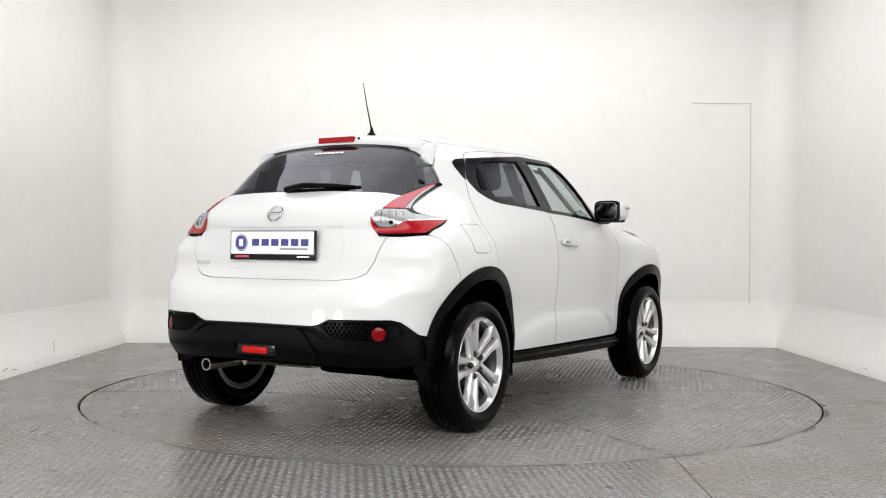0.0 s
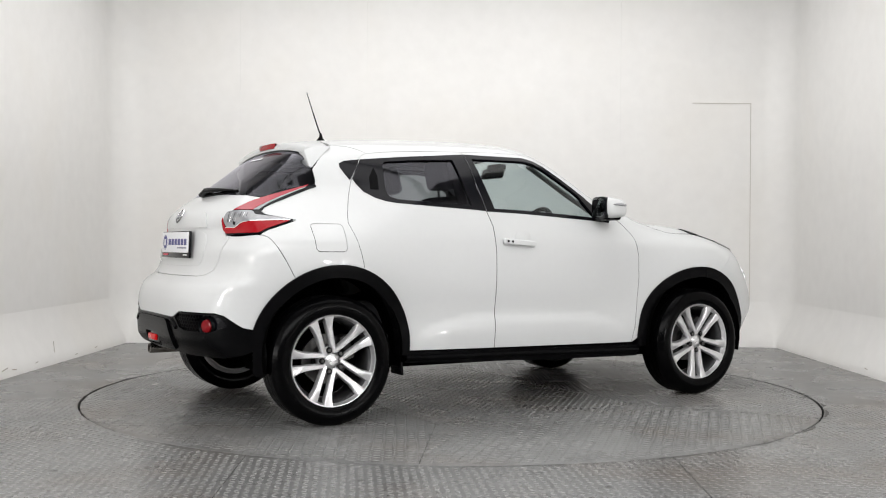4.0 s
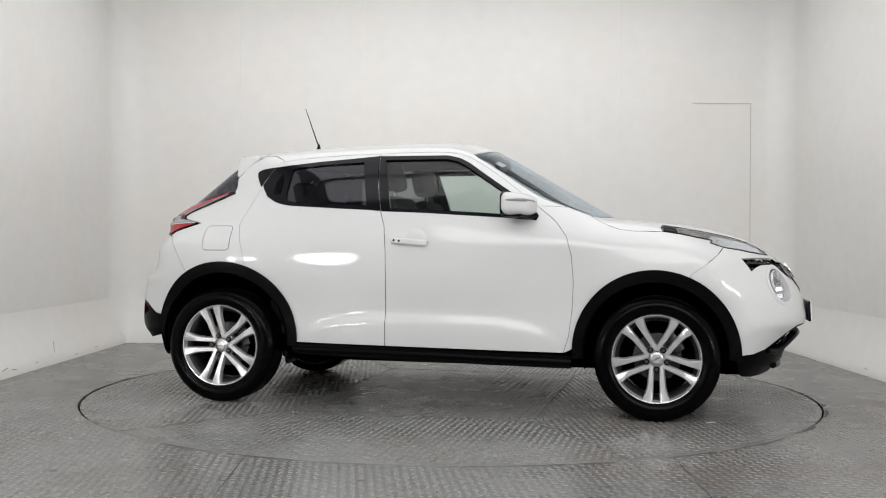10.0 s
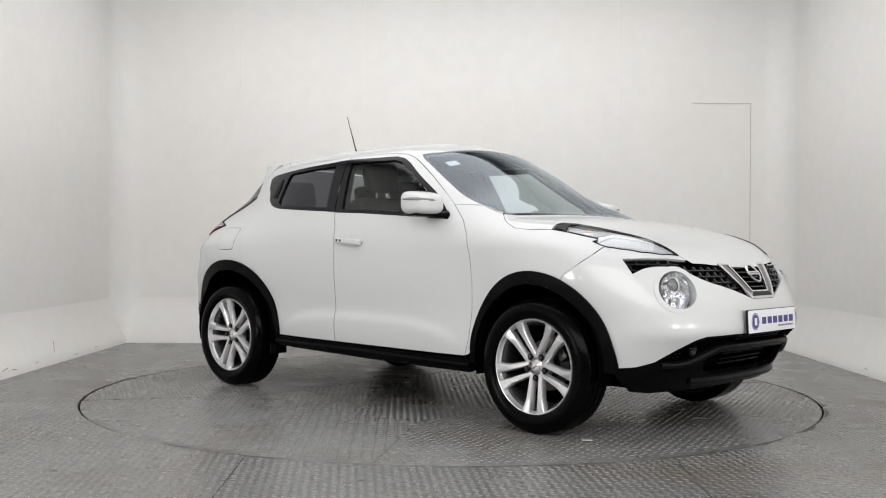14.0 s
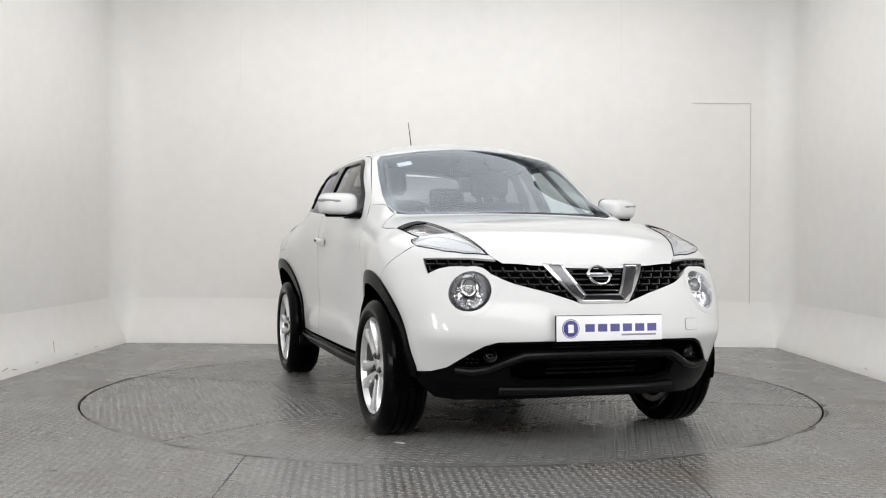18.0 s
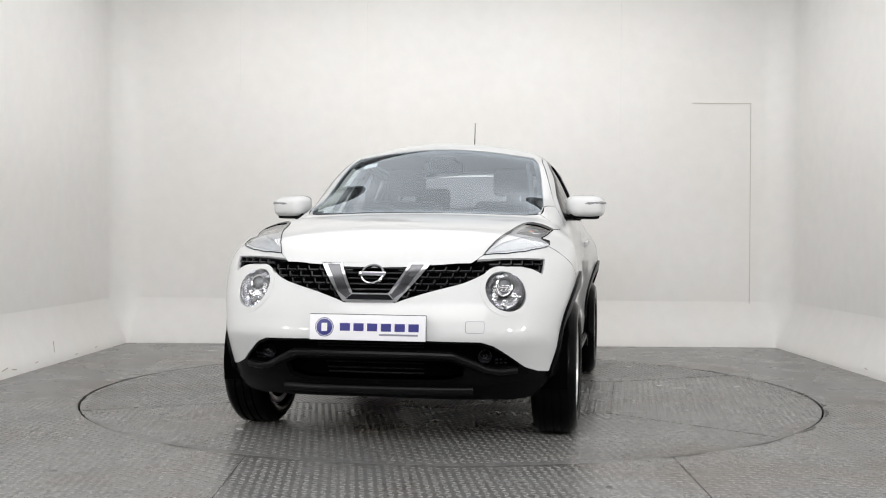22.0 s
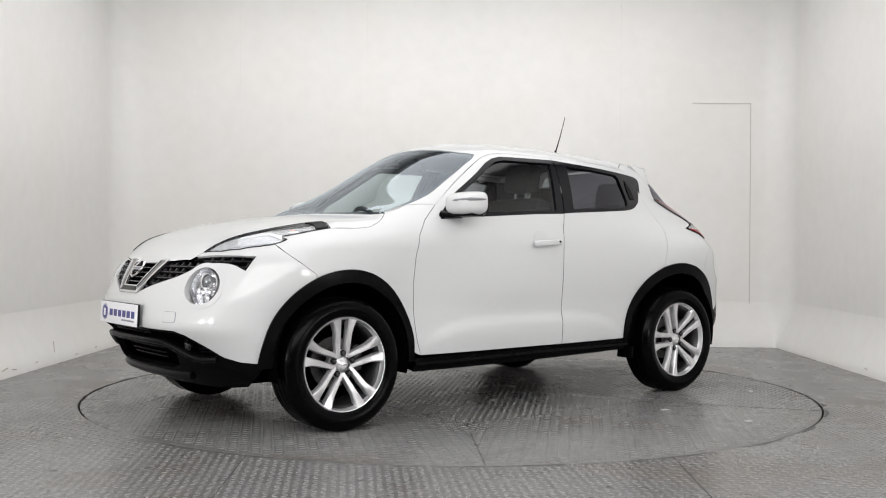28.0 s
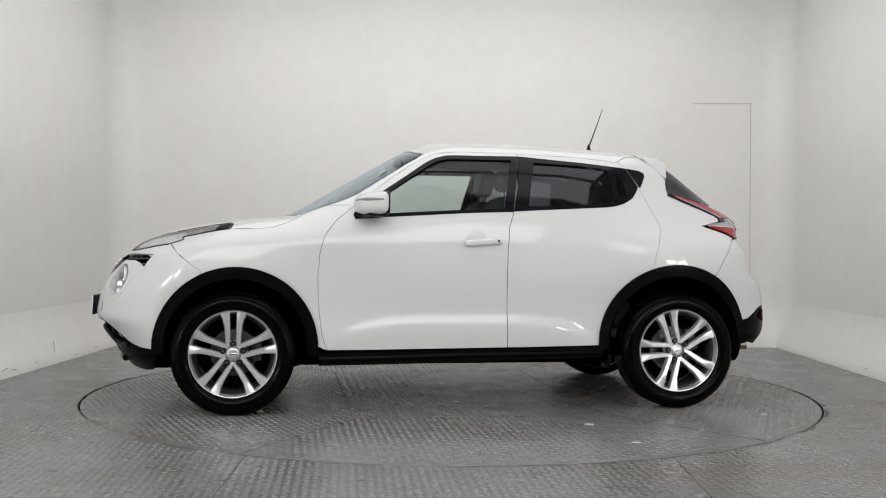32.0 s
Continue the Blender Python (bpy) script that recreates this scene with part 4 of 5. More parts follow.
    ob = part("indicator_bulb", lathe([(.001, .012), (.010, .009), (.015, 0), (.015, -.01)], 14, "z"), AMBER, top, "amber indicator bulb")
    ob.matrix_basis = facing(p, n)
    p, n = skin_point("t", 1.46, .680, -.008, s)
    ob = part("bulb_shield", box(bmesh.new(), (.055, .016, .006), (0, 0, 0), .003), CHROME, top)
    ob.matrix_basis = facing(p, n)
# towing eye cover
p4 = [("y", .425, .548), ("y", .425, .602), ("y", .505, .602), ("y", .505, .548)]
cover_line = rounded(flat("f", p4), .014, 5)
panel("towing_cover", "f", list(map(tuple, cover_line)), PAINT, bumper, lift=.0022, gap=.0018, depth=.006, res=.012)
panel("cover_gap", "f", list(map(tuple, cover_line)), GREYPRINT, bumper, holes=[shrink(cover_line, .0024)], lift=.0012, gap=0, depth=.002, res=.012, label="thin joint round the towing cover")


def plate(parent, at, normal, w, h, rear):
    m = facing(at, normal)
    pl = part("number_plate", box(bmesh.new(), (w, h, .006), (0, 0, 0), .004), PLATE, parent, "white dealer plate with navy lettering bars")
    pl.matrix_basis = m
    hold = part("plate_holder", box(bmesh.new(), (w + (.016 if rear else .002), h + (.034 if rear else .004), .014), (0, -.012 if rear else .001, -.008), .004), GLOSS, pl, "black plate holder")
    part("round_mark", lathe([(.001, .001), (.040, .001), (.042, 0)], 32, "z", at=(-w * .37, 0, .0032)), NAVY, pl, "round navy mark")
    part("mark_ring", lathe([(.036, .001), (.0385, .001)], 32, "z", at=(-w * .37, 0, .0034)), WHITEPRINT, pl)
    bm = box(bmesh.new(), (.026, .036, .001), (-w * .37, 0, .0048), .0003, seg=1)
    part("mark_bar", bm, WHITEPRINT, pl, smooth=False)
    for k in range(6):
        x = -w * .23 + k * w * .118
        ob = part("lettering_bar", box(bmesh.new(), (w * .088, .034, .001), (x + .02, .002, .0034), .0003, seg=1), NAVY, pl, smooth=False)
    part("small_lettering_bar", box(bmesh.new(), (w * .33, .008, .001), (w * .27, -.030, .0034)), GREYPRINT, pl, smooth=False)
    if rear:
        part("foot_bar", box(bmesh.new(), (.09, .010, .001), (-w * .36, -h / 2 - .012, .0008)), REDPRINT, pl, smooth=False)
        part("foot_bar", box(bmesh.new(), (.075, .007, .001), (w * .38, -h / 2 - .012, .0008)), WHITEPRINT, pl, smooth=False)
    return pl


plate(car, Vector((2.100, .004, .570)), Vector((1, 0, .05)), .52, .111, False)

# ---- tail ----
LAMP_IN = [("y", .565, .975), ("y", .540, 1.0), ("y", .535, 1.07), ("y", .555, 1.11), ("y", .605, 1.150)]
LAMP_UP = [("s", -1.50, 1.200), ("s", -1.40, 1.228), ("s", -1.31, 1.246), ("s", -1.275, 1.250), ("s", -1.268, 1.236)]
LAMP_SIDE = [("s", -1.31, 1.222), ("s", -1.40, 1.186), ("s", -1.50, 1.146), ("s", -1.565, 1.118), ("s", -1.588, 1.098), ("s", -1.575, 1.082), ("s", -1.49, 1.066), ("s", -1.444, 1.055), ("s", -1.50, 1.034), ("s", -1.585, 1.006), ("s", -1.625, .984), ("s", -1.70, .977)]
tail_lamp = LAMP_IN + LAMP_UP + LAMP_SIDE
hatch_half = [("y", 0, .760), ("y", .40, .762), ("y", .48, .772), ("y", .53, .795), ("y", .56, .845), ("y", .582, .91), ("y", .600, .972), ("y", .565, .972)] + LAMP_IN[1:] + [("y", .585, 1.172), ("y", .50, 1.188), ("y", .25, 1.198), ("y", 0, 1.200)]
hatch = panel("tailgate", "r", full("r", hatch_half), PAINT, car, res=.03, gap=.001, rim=PAINT)
win_half = [("y", 0, 1.203), ("y", .25, 1.201), ("y", .50, 1.191), ("y", .585, 1.176)] + LAMP_UP[:4] + [("s", -1.278, 1.28), ("s", -1.284, 1.335), ("s", -1.32, 1.380), ("y", .52, 1.420), ("y", .45, 1.445), ("y", .2, 1.458), ("y", 0, 1.460)]
wf = full("r", win_half)
panel("rear_window", "r", wf, PRIVACY, hatch, lift=-.003, depth=.006, res=.045, label="dark tinted rear window")
rb_half = [("y", 0, .7585), ("y", .40, .7605), ("y", .4805, .7705), ("y", .5315, .794), ("y", .5615, .8445), ("y", .5835, .91), ("y", .6015, .970), ("s", -1.70, .970), ("s", -1.640, .978), ("s", -1.616, .974), ("s", -1.602, .967), ("s", -1.590, .950), ("s", -1.574, .925), ("s", -1.547, .88), ("s", -1.523, .838), ("s", -1.502, .80)] + \
    [("s", x, z) for x, z in arc(ARCH_R, RA - .02, 122, 164, 7)] + [("y", .78, .512), ("y", .735, .572), ("y", .70, .584), ("y", .42, .582), ("y", .37, .560), ("y", .33, .548), ("y", 0, .545)]
rbump = panel("rear_bumper", "r", full("r", rb_half), PAINT, car, res=.03, gap=.001, rim=PAINT)
rl_half = [("y", 0, .543), ("y", .33, .546), ("y", .37, .558), ("y", .42, .580), ("y", .70, .582), ("y", .735, .570), ("y", .78, .510)] + [("s", x, z) for x, z in arc(ARCH_R, RA - .02, 165, 178, 4)] + [("s", -1.70, .375), ("y", .70, .355), ("y", .45, .356), ("y", .35, .36), ("y", 0, .365)]
insert = [("y", .41, .570), ("y", .68, .572), ("y", .725, .560), ("y", .745, .520), ("y", .68, .487), ("y", .50, .488), ("y", .44, .50), ("y", .375, .55)]
ins_l = [tuple(p) for p in flat("r", insert)]
ins_r = [(-u, v) for u, v in ins_l]
rlow = panel("rear_valance", "r", full("r", rl_half), PLASTIC, car, holes=[ins_l, ins_r], label="black plastic rear valance", res=.03)
skin_bar("r", [("y", .40, .497), ("y", .34, .53), ("y", .30, .538), ("y", 0, .540), ("y", -.30, .538), ("y", -.34, .53), ("y", -.40, .497)], .012, -.001, PLASTIC, "diffuser_edge", rlow)
panel("diffuser", "r", full("r", [("y", 0, .536), ("y", .25, .534), ("y", .285, .52), ("y", .36, .425), ("y", .34, .385), ("y", 0, .372)]), PLASTIC, rlow,
      holes=[full("r", [("y", 0, .452), ("y", .135, .452), ("y", .105, .388), ("y", 0, .388)])], lift=.014, gap=0, depth=.02, res=.025, label="raised middle of the valance")
HEX = None


def between(upper, lower, f0, f1, n=14):
    """A strip between two edge lines of the tail lamp, from the share f0 to f1 of the way down."""
    def even(pts):
        p = flat("r", pts)
        for _ in range(3):
            mid = [p[0]]
            for a, b in zip(p, p[1:]):
                mid += [a * .75 + b * .25, a * .25 + b * .75]
            p = np.array(mid + [p[-1]])
        d = np.concatenate([[0], np.cumsum(np.linalg.norm(np.diff(p, axis=0), axis=1))])
        t = np.linspace(0, d[-1], n)
        return np.stack([np.interp(t, d, p[:, 0]), np.interp(t, d, p[:, 1])], 1)
    u, w = even(upper), even(lower)
    return list(map(tuple, u + (w - u) * f0)) + list(map(tuple, (u + (w - u) * f1)[::-1]))


for s in RANGE:
    back = panel("mesh_panel", "r", shrink(np.array(ins_l), -.004), GLOSS, rlow, side=s, lift=-.022, gap=0, depth=.003, res=.04, label="black honeycomb insert")
    poly = shrink(np.array(ins_l), .006)
    for row in range(5):
        for k in range(-2, 26):
            a = .36 + k * .0235 + (.0118 if row % 2 else 0)
            z = .562 - row * .0165
            q = flat("r", [("y", min(a, .74), z)])
            if a > .60 or not inside_poly(q, poly).all():
                continue
            p, n = skin_point("r", q[0][0], q[0][1], -.012, s)
            if HEX is None:
                bm = lathe([(.0095, .006), (.0125, .006), (.0125, -.008), (.0095, -.008)], 6, "z", close=True)
                ob = part("mesh_cell", bm, PLASTIC, back, smooth=False)
                HEX = ob.data
            else:
                ob = link("mesh_cell", HEX, back)
            ob.matrix_basis = facing(p, n)
    p, n = skin_point("r", "y", (.655, .518), -.006, s)
    ob = part("rear_fog_lamp", lathe([(.001, .003), (.02, .002), (.032, -.002), (.035, -.014)], 24, "z"), REDDARK, rlow, "round dark red rear lamp")
    ob.matrix_basis = facing(p, n)
    ob = part("lamp_ring", lathe([(.036, -.006), (.044, .004), (.052, -.008)], 24, "z"), PLASTIC, rlow)
    ob.matrix_basis = facing(p, n)
    lamp = panel("tail_lamp", "r", list(map(tuple, rounded(flat("r", tail_lamp), .012, 3))), GLOSS, car, side=s, lift=.006, gap=.002, depth=.03, label="boomerang tail lamp, red and clear with black edge", res=.02)
    blade_top = [(.672, 1.104), (.74, 1.150), (.87, 1.190), (1.0, 1.222), (1.105, 1.246)]
    blade_low = [(.797, 1.104), (.832, 1.132), (.914, 1.176), (1.0, 1.208), (1.09, 1.234)]
    blade_out = [(.832, 1.103), (.856, 1.134), (.935, 1.175), (1.01, 1.203), (1.085, 1.229)]
    panel("red_blade", "r", between(blade_top, blade_low, .03, .97), BLADELENS, lamp, side=s, lift=.009, gap=0, depth=.006, label="red upper blade, paled for the ceiling reflection", res=.016)
    panel("clear_blade", "r", between(blade_low, blade_out, .0, .9), CLEARLENS, lamp, side=s, lift=.0085, gap=0, depth=.006, label="clear strip", res=.012)
    lens_out = [(.634, 1.090), (.672, 1.099), (.80, 1.098), (.822, 1.078), (.985, 1.063), (1.025, 1.053), (.82, 1.049), (.803, 1.047), (.758, 1.041), (.720, 1.018), (.652, 1.018), (.625, 1.050)]
    clear = panel("clear_lens", "r", list(map(tuple, rounded(lens_out, .012, 3))), CLEARLENS, lamp, side=s, lift=.009, gap=0, depth=.006, label="clear middle lens", res=.016)
    red_out = [(.613, 1.070), (.622, 1.046), (.648, 1.014), (.722, 1.014), (.760, 1.037), (.805, 1.043), (1.022, 1.048), (.92, 1.010), (.878, .986), (.656, .982), (.625, 1.002), (.610, 1.048)]
    panel("brake_lens", "r", list(map(tuple, rounded(red_out, .012, 3))), REDLENS, lamp, side=s, lift=.009, gap=0, depth=.006, label="red lower lens", res=.016)
    panel("lens_divider", "r", [(.648, 1.018), (.720, 1.0175), (.758, 1.040), (.805, 1.047), (1.02, 1.0525), (1.02, 1.048), (.805, 1.0425), (.762, 1.036), (.722, 1.013), (.648, 1.0135)], CHROME, lamp, side=s, lift=.0105, gap=0, depth=.004, res=.02)
    for k in range(7):
        p, n = skin_point("r", .665 + .019 * k, 1.064 + (.014 if k > 3 else 0), .0095, s)
        part("lens_rib", box(bmesh.new(), (.0022, .060 if k < 4 else .034, .002), (0, 0, 0), .0006, seg=1), CHROME if k % 2 else GLOSS, clear).matrix_basis = facing(p, n)
    p, n = skin_point("r", .715, 1.038, .0095, s)
    part("bulb_hole", lathe([(.001, .002), (.008, .002), (.010, 0)], 14, "z"), GLOSS, clear).matrix_basis = facing(p, n)
    part("lettering_bar", box(bmesh.new(), (.11, .018, .002), (0, 0, 0), .001), CHROME, hatch).matrix_basis = facing(*skin_point("r", "y", (.50, .835), .002, 1)) if s > 0 else pose(0, 0, -5)
plate(car, Vector((-1.846, 0, .938)), Vector((-1, 0, .03)), .52, .112, True)
p, n = skin_point("r", 0.0, 1.078, .012)
ring_badge(hatch, p, n, .045)
panel("handle_trim", "r", full("r", [("y", 0, 1.106), ("y", .25, 1.106), ("y", .317, 1.100), ("y", .350, 1.085), ("y", .372, 1.05), ("y", .385, 1.018), ("y", .25, 1.017), ("y", 0, 1.017)]), PAINT, hatch, lift=.006, gap=0, depth=.008, rim=PAINT)
panel("plate_field", "r", full("r", [("y", 0, .992), ("y", .335, .992), ("y", .380, .980), ("y", .400, .94), ("y", .400, .90), ("y", .385, .850), ("y", .355, .820), ("y", .31, .812), ("y", 0, .810)]), PAINT, hatch, lift=.0025, gap=0, depth=.005, rim=PAINT)
bm = tube([(-1.672, .04, 1.206), (-1.630, .02, 1.222)], .022, 10)
wiper = part("wiper", bm, PLASTIC, hatch, "black rear wiper")
part("wiper_arm", tube([(-1.680, .04, 1.208), (-1.692, -.08, 1.228), (-1.668, -.22, 1.226), (-1.632, -.345, 1.221)], [.024, .022, .016, .008], 8, squash=.7), PLASTIC, wiper)
part("wiper_blade", tube([(-1.680, .03, 1.198), (-1.668, -.15, 1.204), (-1.612, -.37, 1.216)], .009, 6), RUBBER, wiper)

# spoiler over the rear window
rows_n, cols = 9, 24
bm = bmesh.new()
grid = []
for i in range(cols + 1):
    y = -.53 + 1.06 * i / cols
    t = abs(y) / .60
    x_front, x_back = -1.135 - .06 * t ** 6, -1.312 + .014 * t ** 2.6
    z_front = float(on_skin("t", [(x_front, y)])[0][2])
    z_back = 1.498 - .058 * t ** 2.2
    ring = []
    for (u, dz) in ((0, 0), (.33, .004), (.66, .006), (.93, .004), (1.0, -.012), (.98, -.030), (.80, -.040), (.45, -.055), (.1, -.06)):
        x = x_front + (x_back - x_front) * u
        z = z_front + (z_back - z_front) * u + dz
        ring.append(bm.verts.new((x, y, z)))
    grid.append(ring)
for i in range(cols):
    for j in range(rows_n):
        k = (j + 1) % rows_n
        bm.faces.new((grid[i][j], grid[i][k], grid[i + 1][k], grid[i + 1][j]))
bm.faces.new(grid[0])
bm.faces.new(grid[-1][::-1])
spoiler = part("spoiler", bm, PAINT, car, sharp=50)
for s in RANGE:
    bm = bmesh.new()
    fin = [(-1.143, .540, 1.470), (-1.22, .535, 1.464), (-1.300, .525, 1.448), (-1.297, .548, 1.405), (-1.290, .576, 1.352), (-1.276, .584, 1.342), (-1.210, .562, 1.410)]
    outer_f = [bm.verts.new((x, s * y, z)) for x, y, z in fin]
    inner_f = [bm.verts.new((x + .004, s * (y - .085), z - .006)) for x, y, z in fin]
    for i in range(len(fin)):
        j = (i + 1) % len(fin)
        bm.faces.new((outer_f[i], outer_f[j], inner_f[j], inner_f[i]))
    bm.faces.new(outer_f)
    bm.faces.new(inner_f[::-1])
    bmesh.ops.recalc_face_normals(bm, faces=bm.faces)
    bmesh.ops.bevel(bm, geom=list(bm.edges), offset=.006, segments=2, profile=.6, affect="EDGES", clamp_overlap=True)
    part("spoiler_side", bm, PAINT, spoiler, sharp=60)
part("brake_light", box(bmesh.new(), (.024, .235, .032), (-1.306, 0, 1.494), .007), REDLENS, spoiler, "red high brake light")
part("washer_nozzle", lathe([(.001, .006), (.006, .005), (.008, 0)], 12, "x", at=(-1.318, -.15, 1.496)), PLASTIC, spoiler)
# aerial
base = part("aerial", lathe([(.001, .05), (.006, .045), (.012, .02), (.026, .004), (.03, -.006)], 16, "z", at=(-.975, 0, 1.550)), PLASTIC, car, "thin black roof aerial")
part("mast", tube([(-.977, 0, 1.585), (-1.022, 0, 1.705), (-1.068, -.004, 1.834)], [.0045, .0035, .0022], 8), PLASTIC, base)

# ---- sills, mirrors, handles ----
def slab(w, h, thick, at, n=40, power=.45):
    """A plate with a rounded outline standing across the x axis."""
    bm = bmesh.new()
    rings = []
    for x, k in ((-thick / 2, .96), (-thick / 2 + .002, 1.0), (thick / 2, 1.0)):
        ring = []
        for i in range(n):
            c, q = math.cos(2 * math.pi * i / n), math.sin(2 * math.pi * i / n)
            ring.append(bm.verts.new((at[0] + x, at[1] + k * w / 2 * math.copysign(abs(c) ** power, c), at[2] + k * h / 2 * math.copysign(abs(q) ** power, q))))
        rings.append(ring)
    for a, b in zip(rings, rings[1:]):
        for i in range(n):
            bm.faces.new((a[i], a[(i + 1) % n], b[(i + 1) % n], b[i]))
    bm.faces.new(rings[0])
    bm.faces.new(rings[-1][::-1])
    return bm


for s in RANGE:
    pts = [(.80, .262), (.80, .331), (.60, .334), (0, .343), (-.82, .356), (-.82, .298), (-.6, .292), (0, .276)]
    sill = panel("sill", "s", [(x, z) for x, z in pts], PLASTIC, car, side=s, lift=.012, gap=0, depth=.10, label="black plastic sill")
    p0 = [("s", x, z) for x, z in ((-.82, .325), (0, .318), (.80, .300))]
    ob = skin_bar("s", [q[1:] for q in p0], .016, .014, PLASTIC, "sill_ridge", sill)
    if s < 0:
        ob.matrix_basis = Matrix.Diagonal((1, -1, 1, 1))
    # door handle
    bm = box(bmesh.new(), (.215, .024, .034), (-.112, s * .855, .951), .012, (0, 4, 0), 3)
    h = part("door_handle", bm, PAINT, bpy.data.objects["front_door" if s > 0 else "front_door.001"])
    part("handle_recess", lathe([(.001, .002), (.05, .003), (.058, 0)], 24, "y", at=(-.075, 0, .968)), PAINT, h).matrix_basis = pose(0, s * .8285, 0) @ Matrix.Diagonal((1, s, 1, 1))
    for k in (0, 1) if s < 0 else (0,):
        part("key_barrel", lathe([(.001, .004), (.006, .004), (.007, 0)], 12, "y", at=(0, 0, 0)), GLOSS, h).matrix_basis = pose(-.198 + .03 * k, s * .866, .958 - .002 * k) @ Matrix.Diagonal((1, s, 1, 1))
    # mirror
    bm = bmesh.new()
    bmesh.ops.create_uvsphere(bm, u_segments=32, v_segments=20, radius=1)
    for v in bm.verts:
        x, yy, z = v.co
        e = lambda q, k: math.copysign(abs(q) ** k, q)
        x, yy, z = e(x, .6), e(yy, .52), e(z, .56)
        front = max(0, x)
        v.co = ((x * .115 if x > 0 else x * .050), yy * (.112 - .018 * front) + (-.008 * front), z * (.064 - .008 * front) - .006 * x + .012 * yy * 0)
    mirror = part("door_mirror", bm, PAINT, bpy.data.objects["front_door" if s > 0 else "front_door.001"], "white door mirror with indicator strip", sharp=60)
    mirror.matrix_basis = pose(.492, s * .874, 1.160) @ Matrix.Diagonal((1, s, 1, 1)) @ pose(0, 0, 0, 0, 0, 13)
    part("mirror_glass", slab(.164, .108, .006, (-.0500, 0, .001)), MIRROR, mirror, "mirror glass")
    part("mirror_rim", slab(.192, .132, .022, (-.038, 0, .001)), GLOSS, mirror)
    part("indicator", tube([(.106, -.050, .010), (.108, .0, .013), (.103, .045, .016), (.086, .080, .018), (.040, .106, .019), (-.005, .110, .019)], [.005, .009, .009, .009, .007, .004], 8), CLEARLENS, mirror, "clear indicator strip")
    bm = box(bmesh.new(), (.110, .170, .034), (.012, -.014, -.056), .014)
    part("mirror_foot", bm, PLASTIC, mirror, "black underside")
    bm = tube([(.02, -.04, -.066), (.04, -.10, -.066), (.055, -.145, -.060)], [.028, .030, .040], 10, squash=.6)
    part("mirror_arm", bm, PLASTIC, mirror)
    # mudflaps
    panel("mudflap", "s", [(-1.705, .49), (-1.672, .40), (-1.660, .295), (-1.640, .268), (-1.600, .270), (-1.602, .38), (-1.625, .49)], PLASTIC, car, side=s, lift=.016, gap=0, depth=.14, label="black flared mudflap")
    bm = box(bmesh.new(), (.016, .125, .075), (-.855, s * .775, .272), .006, (0, -6, 0))
    part("mudflap", bm, PLASTIC, car)

# ---- wheels ----
TYRE_R, RIM_R, TYRE_W = .334, .236, .215
master = None


def tyre_mesh():
    w = TYRE_W / 2
    prof = [(RIM_R + .001, -w * .74), (RIM_R + .003, -w * .86), (RIM_R + .014, -w * .93), (RIM_R + .04, -w * 1.02), (RIM_R + .065, -w * .98), (TYRE_R - .016, -w * .86), (TYRE_R - .004, -w * .72)]
    treads = []
    for c in (-.42, -.14, .14, .42):
        treads += [(TYRE_R, (c - .115) * w * 1.3), (TYRE_R, (c + .095) * w * 1.3), (TYRE_R - .008, (c + .105) * w * 1.3), (TYRE_R - .008, (c + .155) * w * 1.3)]
    treads = treads[:-2]
    prof += treads + [(r, -h) for r, h in prof[::-1]]
    return lathe(prof, 72, "y")


def spoke_mesh():
    """One pair of spokes with the web between, in the wheel's plane, outer face towards +y."""
    bm = bmesh.new()
    for side in (-1, 1):
        rows = []
        for t in (0, .2, .4, .6, .78, .9, 1.0):
            r = .036 + t * (.237 - .036)
            half_w = .0112 + .0062 * t
            off = side * (.0150 + .0060 * t + half_w)
            face = .020 + .023 * t
            deep = .030 + .004 * t
            flare = 1.55 * max(0, (t - .62) / .38) ** 1.4
            rows.append([bm.verts.new((off + k * half_w, face - d, r)) for k, d in ((-1.25 - (flare if side < 0 else 0), deep), (-1 - (flare if side < 0 else 0), .004), (-.7 - (flare if side < 0 else 0), 0), (.7 + (flare if side > 0 else 0), 0), (1 + (flare if side > 0 else 0), .004), (1.25 + (flare if side > 0 else 0), deep))])
        for a, b in zip(rows, rows[1:]):
            for k in range(5):
                bm.faces.new((a[k], a[k + 1], b[k + 1], b[k]))
    return bm


